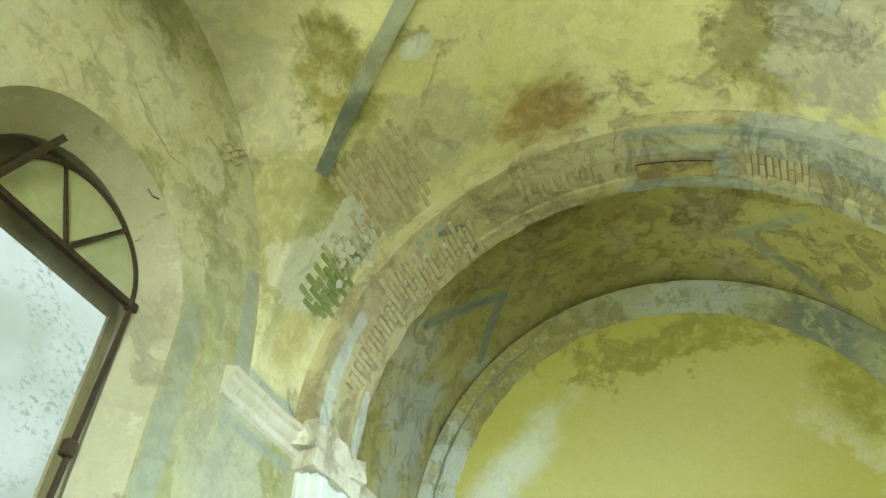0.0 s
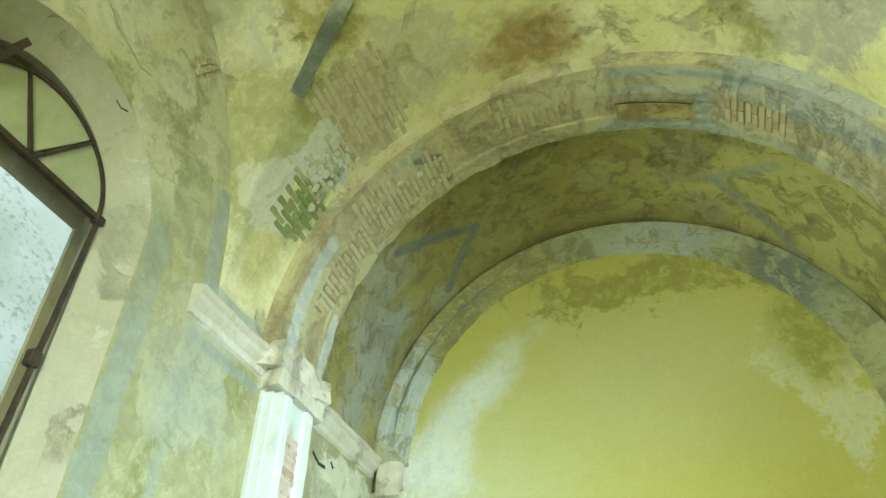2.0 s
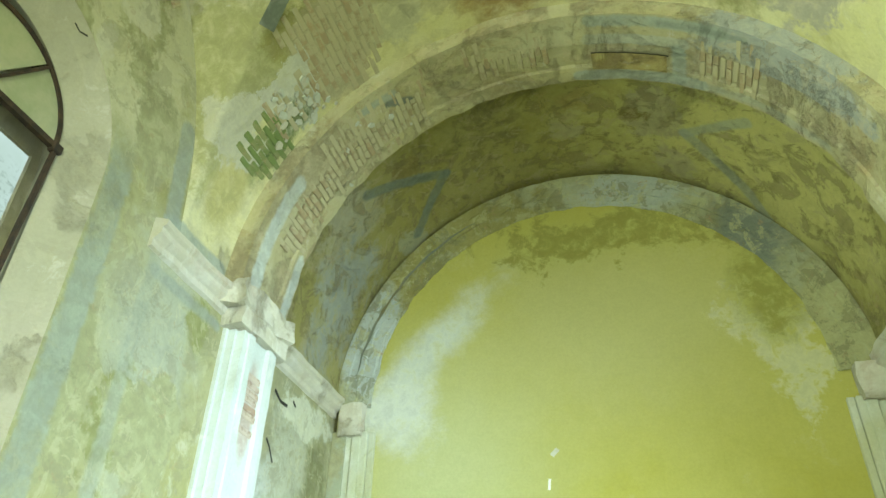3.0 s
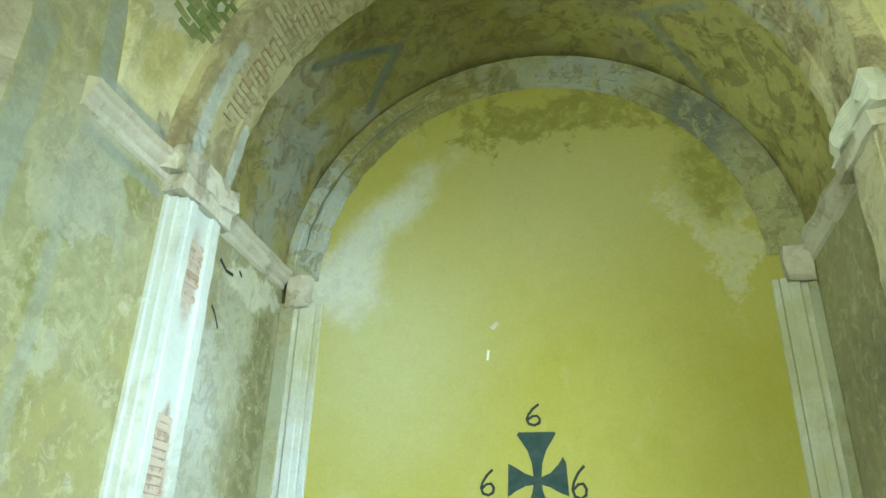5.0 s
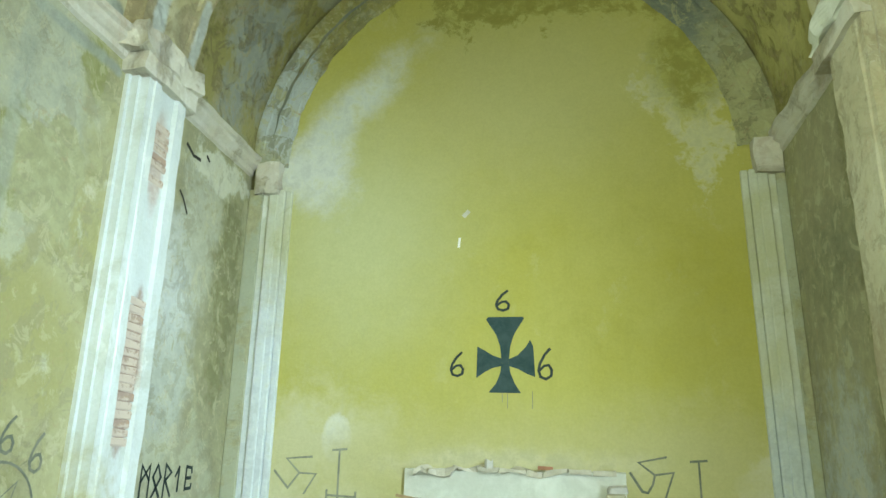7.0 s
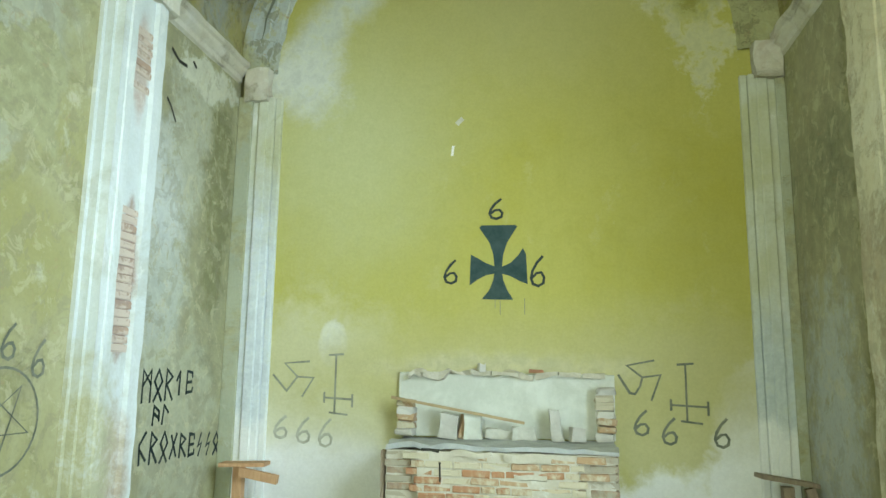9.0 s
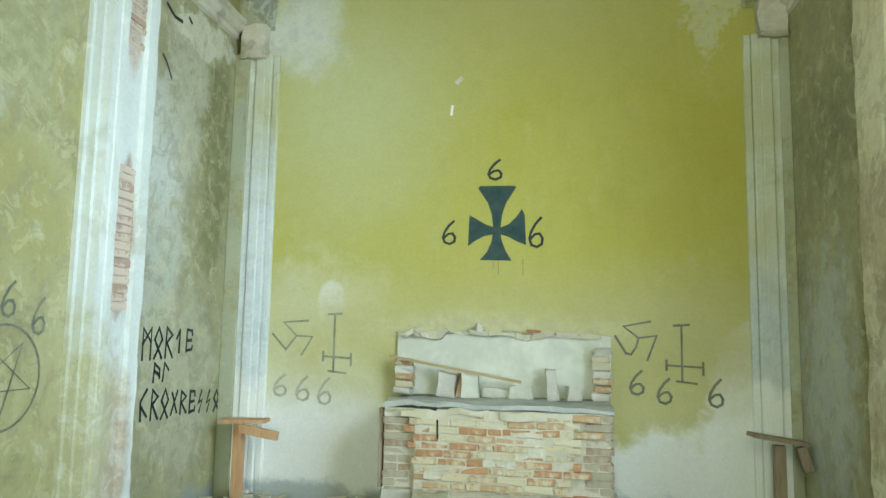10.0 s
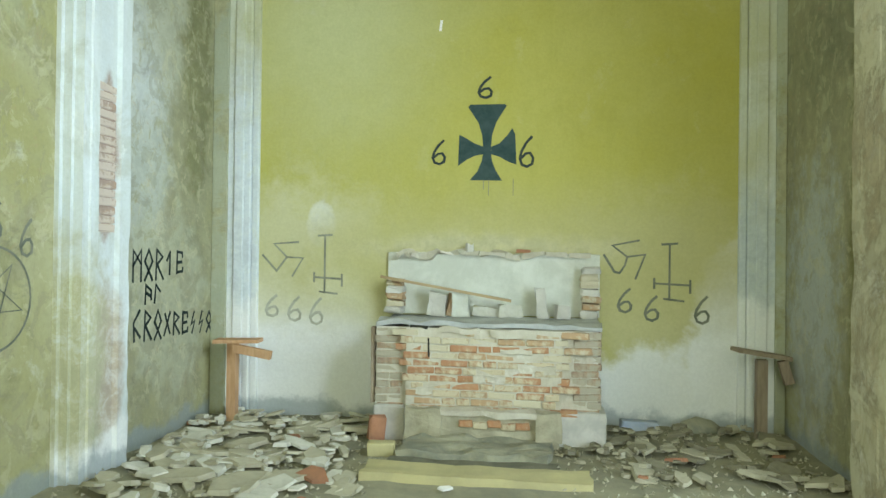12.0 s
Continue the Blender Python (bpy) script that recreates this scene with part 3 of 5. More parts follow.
def sheet(name, rows, material, parent=None, label="", smooth=True):
    """A surface through rows of points."""
    n = len(rows[0])
    verts = [v for row in rows for v in row]
    faces = [(r * n + c, r * n + c + 1, (r + 1) * n + c + 1, (r + 1) * n + c) for r in range(len(rows) - 1) for c in range(n - 1)]
    ob = new(name, mesh_from(name, verts, faces, material, smooth))
    ob.parent = parent
    return tagged(ob, label)


def thing(name, label, category, group="", kind="", at=(0, 0, 0)):
    ob = new(name)
    ob.location = at
    return tagged(ob, label, category, group, kind)


def box(bm, x0, x1, y0, y1, z0, z1, bevel=0.0, jitter=0.0):
    m = Matrix.Translation(((x0 + x1) / 2, (y0 + y1) / 2, (z0 + z1) / 2)) @ Matrix.Diagonal((x1 - x0, y1 - y0, z1 - z0, 1))
    old = set(bm.verts)
    made = bmesh.ops.create_cube(bm, size=1, matrix=m)["verts"]
    if bevel:
        edges = list({e for v in made for e in v.link_edges})
        bmesh.ops.bevel(bm, geom=edges, offset=bevel, segments=1, affect="EDGES")
    if jitter:
        for v in [v for v in bm.verts if v not in old]:
            v.co += Vector((random.uniform(-1, 1), random.uniform(-1, 1), random.uniform(-1, 1))) * jitter
    return bm


def boxed(*args, **kw):
    return box(bmesh.new(), *args, **kw)


def bar(bm, a, b, thick, wide=None, up=(0, 0, 1)):
    """A square bar between two places."""
    a, b = Vector(a), Vector(b)
    along = (b - a).normalized()
    side = along.cross(Vector(up))
    side = (side if side.length > 1e-3 else along.cross(Vector((1, 0, 0)))).normalized()
    over = side.cross(along).normalized()
    wide = wide or thick
    ring = [side * sx * wide / 2 + over * sy * thick / 2 for sx, sy in ((-1, -1), (1, -1), (1, 1), (-1, 1))]
    lo = [bm.verts.new(a + r) for r in ring]
    hi = [bm.verts.new(b + r) for r in ring]
    for i in range(4):
        bm.faces.new((lo[i], lo[(i + 1) % 4], hi[(i + 1) % 4], hi[i]))
    bm.faces.new(lo[::-1])
    bm.faces.new(hi)
    return bm


def uneven(v, amount, scale=1.5):
    return noise.noise(Vector(v) * scale) * amount


# ---------------------------------------------------------------- main measures of the chapel
HALF = 2.78          # side walls
PIER = 2.60          # piers of the arch and radius of its soffit
SPRING = 4.80        # springing of arch and vaults
ARCH_S, ARCH_N = 4.56, 5.40
NORTH = 7.20
SOUTH = -5.80
BASE = -0.30         # foot of the walls, below the rubble


def floor_height(x):
    return -0.10 + 0.012 * x


BAY, BAY_HALF = 1.84, 2.03   # middle and half length of the cross vault


def arc_place(angle, radius, y, z=SPRING):
    return Vector((radius * math.sin(angle), y, z + radius * math.cos(angle)))


# ---------------------------------------------------------------- ground and floor
ground = thing("ground", "dry grassy ground round the chapel", "ground", kind="structure")
part("ground_sheet", boxed(-900, 900, -900, 900, -0.60, -0.35), MAT["ground"], ground)

rows = []
for i in range(70):
    y = SOUTH - 0.2 + (NORTH - SOUTH + 0.4) * i / 69
    rows.append([(x, y, floor_height(x) + uneven((x, y, 0), 0.025, 1.3) + uneven((x, y, 5), 0.012, 5) - 0.012) for x in np.linspace(-HALF - 0.1, HALF + 0.1, 40)])
floor = tagged(sheet("floor", rows, MAT["earth"]), "dusty floor strewn with fine plaster debris", "floor", kind="structure")
part("floor_bed", boxed(-3.5, 3.5, SOUTH - 0.5, NORTH + 0.5, -0.36, -0.19), MAT["earth"], floor)


# ---------------------------------------------------------------- side walls with a splayed window niche
NICHE_Y, NICHE_Z = 2.05, 4.78     # middle and springing of the window arch
def side_wall(name, side, niche_r, frame_r, sill, door=None):
    """Wall with thickness; an arched niche splays back to the iron window and a square outer opening."""
    wall = thing(name, "stained ochre and green limewashed side wall", "wall", kind="structure")
    X = lambda depth: side * (HALF + depth)

    def outline(r, y):
        d = abs(y - NICHE_Y)
        return NICHE_Z + math.sqrt(max(r * r - d * d, 0)) if d < r else None

    # inner face in upright strips, with the opening left free
    ys = sorted({round(v, 4) for v in list(np.linspace(SOUTH, NORTH, 90)) + [NICHE_Y + niche_r * math.sin(a) for a in np.linspace(-math.pi / 2, math.pi / 2, 33)] + (list(door[:2]) if door else [])})
    verts, faces = [], []

    def quad(a, b, c, d):
        faces.append(tuple(range(len(verts), len(verts) + 4)))
        verts.extend((a, b, c, d))

    for y0, y1 in zip(ys, ys[1:]):
        inside = NICHE_Y - niche_r - 1e-4 <= y0 and y1 <= NICHE_Y + niche_r + 1e-4
        low = door[2] if door and door[0] - 1e-4 <= y0 and y1 <= door[1] + 1e-4 else BASE
        spans = [((BASE, BASE), (sill, sill)), ((outline(niche_r - 1e-5, y0) or NICHE_Z, outline(niche_r - 1e-5, y1) or NICHE_Z), (8.2, 8.2))] if inside else [((low, low), (8.2, 8.2))]
        for (l0, l1), (h0, h1) in spans:
            steps = 12
            for s in range(steps):
                f, g = s / steps, (s + 1) / steps
                quad((X(0), y0, l0 + (h0 - l0) * f), (X(0), y1, l1 + (h1 - l1) * f), (X(0), y1, l1 + (h1 - l1) * g), (X(0), y0, l0 + (h0 - l0) * g))
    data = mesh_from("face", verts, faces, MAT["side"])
    face = new("wall_face", data)
    face.parent = wall

    def ring(r, depth, low):
        pts = [(X(depth), NICHE_Y + r, low)]
        pts += [(X(depth), NICHE_Y + r * math.cos(a), NICHE_Z + r * math.sin(a)) for a in np.linspace(0, math.pi, 29)]
        pts += [(X(depth), NICHE_Y - r, low)]
        return pts + [pts[0]]

    sheet("window_reveal", [ring(niche_r, 0, sill), ring((niche_r + frame_r) / 2 + 0.02, 0.11, sill + 0.12), ring(frame_r, 0.20, sill + 0.25), ring(frame_r + 0.03, 0.30, sill + 0.25)], MAT["niche"], wall, "whitish splayed window reveal", smooth=False)
    # outer part: blind above, square opening below
    lo, hi, top = NICHE_Y - 0.72, NICHE_Y + 0.80, 4.92
    bm = bmesh.new()
    box(bm, *sorted((X(0.50), X(0.53))), SOUTH - 0.4, lo, -0.5, 8.6)
    if door:
        box(bm, *sorted((X(0.50), X(0.53))), hi, door[0], -0.5, 8.6)
        box(bm, *sorted((X(0.50), X(0.53))), door[0], door[1], door[2], 8.6)
        box(bm, *sorted((X(0.50), X(0.53))), door[1], NORTH + 0.4, -0.5, 8.6)
        for y in door[:2]:
            box(bm, *sorted((X(0.003), X(0.50))), y - 0.01, y + 0.01, BASE, door[2])
        box(bm, *sorted((X(0.003), X(0.50))), *door[:2], door[2], door[2] + 0.02)
    else:
        box(bm, *sorted((X(0.50), X(0.53))), hi, NORTH + 0.4, -0.5, 8.6)
    box(bm, *sorted((X(0.50), X(0.53))), lo, hi, top, 8.6)
    box(bm, *sorted((X(0.50), X(0.53))), lo, hi, -0.5, sill + 0.2)
    part("outer_wall", bm, MAT["niche"], wall)
    rows = [ring(frame_r + 0.03, 0.30, sill + 0.25), ring(frame_r + 0.16, 0.50, sill + 0.2)]
    sheet("outer_reveal", rows, MAT["niche"], wall, smooth=False)
    return wall


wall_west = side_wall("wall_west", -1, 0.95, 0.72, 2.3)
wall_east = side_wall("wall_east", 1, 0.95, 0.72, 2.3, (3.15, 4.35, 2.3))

# end walls
wall_north = thing("wall_north", "ochre yellow limewashed altar wall with pale salts", "wall", kind="structure")
part("wall_face", boxed(-HALF - 0.7, HALF + 0.7, NORTH, NORTH + 0.5, -0.3, 8.4), MAT["back"], wall_north)
wall_south = thing("wall_south", "limewashed entrance wall with an open doorway", "wall", kind="structure")
bm = bmesh.new()
box(bm, -HALF - 0.7, -0.75, SOUTH - 0.5, SOUTH, -0.3, 8.4)
box(bm, 0.95, HALF + 0.7, SOUTH - 0.5, SOUTH, -0.3, 8.4)
box(bm, -0.75, 0.95, SOUTH - 0.5, SOUTH, 2.8, 4.6)
box(bm, -0.75, 0.95, SOUTH - 0.5, SOUTH, 6.2, 8.4)
part("wall_face", bm, MAT["side"], wall_south)


# ---------------------------------------------------------------- vaults
def nave_height(x, y):
    z = SPRING + math.sqrt(max(HALF ** 2 - x * x, 0))
    d = (y - BAY) / BAY_HALF
    if abs(d) < 1:
        z = max(z, SPRING + HALF * math.sqrt(1 - d * d))
    return z


rows = []
for i in range(241):
    y = SOUTH - 0.1 + (ARCH_S + 0.05 - SOUTH + 0.1) * i / 240
    row = []
    for j in range(121):
        x = HALF * math.sin((j / 120 - 0.5) * math.pi)
        p = (x, y, nave_height(x, y))
        row.append((x, y, p[2] + uneven(p, 0.022, 1.4) + uneven(p, 0.008, 6)))
    rows.append(row)
nave_vault = tagged(sheet("nave_vault_ceiling", rows, MAT["vault"]), "yellow limewashed cross vault with brown stains", "vault", kind="structure")

rows = []
for i in range(50):
    y = ARCH_S + 0.5 + (NORTH + 0.02 - ARCH_S - 0.5) * i / 49
    row = []
    for j in range(91):
        a = (j / 90 - 0.5) * math.pi
        p = arc_place(a, HALF, y)
        row.append(p + Vector((math.sin(a), 0, math.cos(a))) * uneven(p, 0.02, 2))
    rows.append(row)
chancel_vault = tagged(sheet("chancel_vault_ceiling", rows, MAT["chancel_vault"]), "stained olive barrel vault over the altar, shade put into its colour", "vault", kind="structure")
roof = thing("roof", "plain roof slab over the vaults", "roof", kind="structure")
part("roof_slab", boxed(-3.6, 3.6, SOUTH - 0.6, NORTH + 0.6, 8.4, 8.7), MAT["niche"], roof)


# ---------------------------------------------------------------- the arch on its two piers
arch = thing("triumphal_arch", "worn plaster arch with painted grey borders and bare brick", "arch", kind="structure")
rows = []
for i, (y, r) in enumerate(((ARCH_S, 3.4), (ARCH_S, PIER), (4.60, PIER), (4.70, PIER), (4.92, PIER), (4.94, PIER + 0.02), (5.05, PIER + 0.02), (5.20, PIER + 0.02), (5.22, PIER), (5.32, PIER), (ARCH_N, PIER), (ARCH_N, 3.4))):
    row = []
    for j in range(121):
        a = (j / 120 - 0.5) * math.pi
        p = arc_place(a, r, y)
        w = 0.012 if 0 < i < 11 else 0
        edge = uneven((p.x, p.z, 3), 0.035, 5) if i in (9, 10) else 0
        row.append(p + Vector((math.sin(a), 0, math.cos(a))) * (uneven(p, w, 6) + edge))
    rows.append(row)
sheet("soffit", rows, MAT["soffit"], arch, "worn plaster soffit", smooth=False)


def arc_band(name, radius, y0, y1, a0, a1, material, parent, ragged=0.02, label=""):
    """A painted stripe that follows the vault, with a worn edge."""
    steps = max(6, int(abs(a1 - a0) * 40))
    rows = []
    for i in range(steps + 1):
        a = a0 + (a1 - a0) * i / steps
        w0, w1 = uneven((a * 9, y0, 1), ragged, 2), uneven((a * 9, y1, 7), ragged, 2)
        # the stripe frays out towards its ends
        fray = min(1.0, (i + 0.6) / 4, (steps - i + 0.6) / 4) if ragged > 0.01 else 1.0
        mid = (y0 + y1) / 2 + uneven((a * 20, y0, 3), 0.03, 2) * (1 - fray)
        rows.append([arc_place(a, radius, y) for y in (mid + (y0 + w0 - mid) * fray, mid, mid + (y1 + w1 - mid) * fray)])
    return sheet(name, rows, material, parent, label)


R = PIER - 0.014
arc_band("stained_panel", R - 0.002, 5.03, 5.24, 0.185, 0.468, MAT["panel"], arch, 0.004, "brown stained yellow panel")
# dark strip drawn as the shadow along the panel edge
arc_band("panel_shadow_edge", R - 0.004, 5.015, 5.03, 0.185, 0.475, MAT["dark"], arch, 0.004)

# piers: two layers of stucco with a sunk panel that has lost its plaster
for side in (-1, 1):
    S = lambda a, b: sorted((side * a, side * b))
    pier = thing("arch_pier", "pale blue limewashed pier with a sunk panel of bare brick" if side < 0 else "greyish ochre pier with a ragged broken edge", "pier", "arch piers", "structure")
    bm = bmesh.new()
    rows = []
    prof = [(4.70, HALF), (4.70, 2.745), (4.735, 2.745), (4.735, 2.68), (4.765, 2.68), (4.77, PIER + 0.012), (4.84, PIER + 0.012), (4.85, PIER), (4.935, PIER), (4.95, None), (5.19, None), (5.205, PIER), (5.335, PIER), (5.355, PIER + 0.02), (5.355, HALF)]
    for i in range(61):
        z = BASE + (SPRING - BASE) * i / 60
        sunk = 0.035 if side < 0 else 0.0
        row = []
        for k, (y, x) in enumerate(prof):
            x = PIER + sunk if x is None else x
            y = y - 0.12 if side > 0 else y
            chip = uneven((k * 0.3, y, z), 0.02, 4) if 5 <= k <= 13 else 0
            edge = uneven((side * 3, 2, z), 0.05, 3.2) + uneven((side, 9, z), 0.02, 12) if k in (12, 13) else 0
            row.append((side * (x + chip * 0.4), y + (edge if side > 0 or k == 13 else edge * 0.4), z))
        rows.append(row)
    sheet("shaft", rows, MAT["pier"] if side < 0 else MAT["pier_east"], pier, smooth=False)
    part("core", boxed(*S(2.67, HALF + 0.05), 4.78, 5.20, BASE, SPRING + 0.3), MAT["mortar"], pier)


# ---------------------------------------------------------------- cornices, capitals, corner pilasters
CORNICE = [(0.0, 4.58), (0.035, 4.60), (0.035, 4.655), (0.06, 4.675), (0.085, 4.70), (0.085, 4.745), (0.115, 4.765), (0.115, 4.81), (0.0, 4.84)]


def cornice(name, side, y0, y1, label):
    ob = thing(name, label, "cornice", "wall cornices", "structure")
    rows = []
    n = int((y1 - y0) * 30)
    for i in range(n + 1):
        y = y0 + (y1 - y0) * i / n
        worn = 1 + uneven((side * 5, y, 0), 0.35, 3.0)
        rows.append([(side * (HALF + 0.004 - d * worn), y, z + uneven((y, d * 20, side), 0.012, 4)) for d, z in CORNICE])
    sheet("moulding", rows, MAT["trim"], ob, smooth=False)
    for i in (0, n):
        verts = rows[i]
        end = new("moulding_end", mesh_from("moulding_end", verts, [tuple(range(len(verts)))], MAT["trim"]))
        end.parent = ob
    return ob


cornice("cornice_nave_west", -1, 3.58, 4.70, "cream stucco cornice ending broken above the side wall")
cornice("cornice_chancel_west", -1, ARCH_N - 0.03, 7.08, "cream stucco cornice along the chancel wall")
cornice("cornice_chancel_east", 1, ARCH_N - 0.03, 7.08, "worn brownish stucco cornice along the chancel wall")
cornice("cornice_nave_east", 1, 3.58, 4.70, "cream stucco cornice along the nave wall")


def lump(bm, x0, x1, y0, y1, z0, z1, rough, cuts=4):
    """A broken block: a box cut fine and knocked about."""
    old = set(bm.verts)
    made = bmesh.ops.create_cube(bm, size=1, matrix=Matrix.Translation(((x0 + x1) / 2, (y0 + y1) / 2, (z0 + z1) / 2)) @ Matrix.Diagonal((x1 - x0, y1 - y0, z1 - z0, 1)))["verts"]
    edges = list({e for v in made for e in v.link_edges})
    bmesh.ops.subdivide_edges(bm, edges=edges, cuts=cuts, use_grid_fill=True)
    for v in [v for v in bm.verts if v not in old]:
        p = v.co * 7
        v.co += Vector((noise.noise(p), noise.noise(p + Vector((9, 0, 0))), noise.noise(p + Vector((0, 9, 0))))) * rough
    return bm


for side in (-1, 1):
    S = lambda a, b: sorted((side * a, side * b))
    cap = thing("pier_capital", "broken cream stucco capital of the arch pier" if side < 0 else "broken whitish capital with its edge knocked off", "capital", "pier capitals", "structure")
    bm = bmesh.new()
    lump(bm, *S(2.56, HALF), 4.64, ARCH_N + 0.02, 4.50, 4.66, 0.03)
    part("neck", bm, MAT["trim"], cap)
    bm = bmesh.new()
    lump(bm, *S(2.53, HALF), 4.53, ARCH_N + 0.03, 4.66, 4.86, 0.07, 6)
    part("abacus", bm, MAT["trim"] if side < 0 else MAT["chalk"], cap)

for side in (-1, 1):
    S = lambda a, b: sorted((side * a, side * b))
    shift = side * (0.05 if side > 0 else -0.02)
    S = lambda a, b: sorted((side * a + shift, side * b + (0 if b >= HALF else shift)))
    pil = thing("corner_pilaster", "pale moulded pilaster in the corner of the altar wall", "pilaster", "corner pilasters", "structure")
    bm = bmesh.new()
    box(bm, *S(2.40, HALF), 7.125, NORTH + 0.01, BASE, 4.44, 0.012)
    part("shaft", bm, MAT["pilaster"], pil)
    part("inner_fillet", boxed(*S(2.33, 2.398), 7.155, NORTH + 0.01, BASE, 4.44, bevel=0.008), MAT["pilaster"], pil, "white fillet")
    part("raised_strip", boxed(*S(2.47, 2.57), 7.10, 7.13, BASE, 4.44, bevel=0.008), MAT["pilaster"], pil)
    part("outer_strip", boxed(*S(2.64, HALF), 7.095, 7.13, BASE, 4.44, bevel=0.008), MAT["band_worn"], pil)
    bm = bmesh.new()
    lump(bm, *S(2.46, 2.72), 7.05, NORTH + 0.01, 4.38, 4.74, 0.025, 4)
    part("capital", bm, MAT["trim"], pil, "chipped cream capital")

# moulded arch on the altar wall
wall_arch = thing("wall_arch", "grey painted arch moulding on the altar wall", "arch moulding", kind="structure")
ZC = 4.72
prof = [(2.38, NORTH + 0.01), (2.39, 7.188), (2.42, 7.185), (2.43, 7.168), (2.55, 7.16), (2.56, 7.14), (2.68, 7.13), (2.69, 7.115), (2.80, 7.11)]
rows = []
for j in range(141):
    a = (j / 140 - 0.5) * math.pi
    row = []
    for n, (r, y) in enumerate(prof):
        w = uneven((a * 6, n * 0.4, 0), 0.035, 2) + uneven((a * 30, n, 0), 0.012, 2)
        row.append(arc_place(a, r + (w if n < 8 else 0), y + (uneven((a * 20, n, 4), 0.012, 1) if n else 0), ZC))
    rows.append(row)
sheet("moulding", rows, MAT["arch_band"], wall_arch, smooth=False)
rows = []
for j in range(61):
    a = -1.45 + 1.0 * j / 60
    half = 0.022 * min(1.0, (j + 0.4) / 12, (60 - j + 0.4) / 12) * (0.8 + uneven((a * 8, 2, 0), 0.6, 2))
    mid = 2.60 + uneven((a * 7, 2, 5), 0.02, 2)
    rows.append([arc_place(a, mid - half, 7.122, ZC), arc_place(a, mid + half, 7.122, ZC)])
sheet("dark_line", rows, MAT["band_dark"], wall_arch, smooth=False)


# ---------------------------------------------------------------- painted grey bands on walls and vaults
def ribbon(name, points, width, lift, material, parent, label="", ragged=0.0):
    """A flat stripe along points, each given with its surface normal."""
    rows = []
    for i, (p, n) in enumerate(points):
        p, n = Vector(p), Vector(n).normalized()
        a = Vector(points[max(i - 1, 0)][0])
        b = Vector(points[min(i + 1, len(points) - 1)][0])
        side = (b - a).normalized().cross(n).normalized()
        w = width / 2 * (1 + uneven((p.x * 3, p.y * 3, p.z * 3), ragged, 2))
        rows.append([p + n * lift - side * w, p + n * lift, p + n * lift + side * w])
    return sheet(name, rows, material, parent, label, smooth=False)


def vault_path(a, b, steps=24):
    """From (x, y) to (x, y) on the underside of the nave vault."""
    pts = []
    for i in range(steps + 1):
        x, y = a[0] + (b[0] - a[0]) * i / steps, a[1] + (b[1] - a[1]) * i / steps
        e = 0.01
        n = Vector(((nave_height(x + e, y) - nave_height(x - e, y)) / (2 * e), (nave_height(x, y + e) - nave_height(x, y - e)) / (2 * e), -1))
        pts.append(((x, y, nave_height(x, y)), n))
    return pts


for side in (-1, 1):
    # ribs of the cross vault
    k = BAY_HALF / HALF
    for y_end, m in ((1, MAT["rib"]), (-1, MAT["rib"])):
        a = (side * 2.13, BAY + 0.02 + y_end * 2.13 * k)
        ribbon("painted_rib", vault_path(a, (side * 0.25, BAY + 0.02 + y_end * 0.25 * k)), 0.165, 0.035, m, nave_vault, "grey painted rib", 0.12)


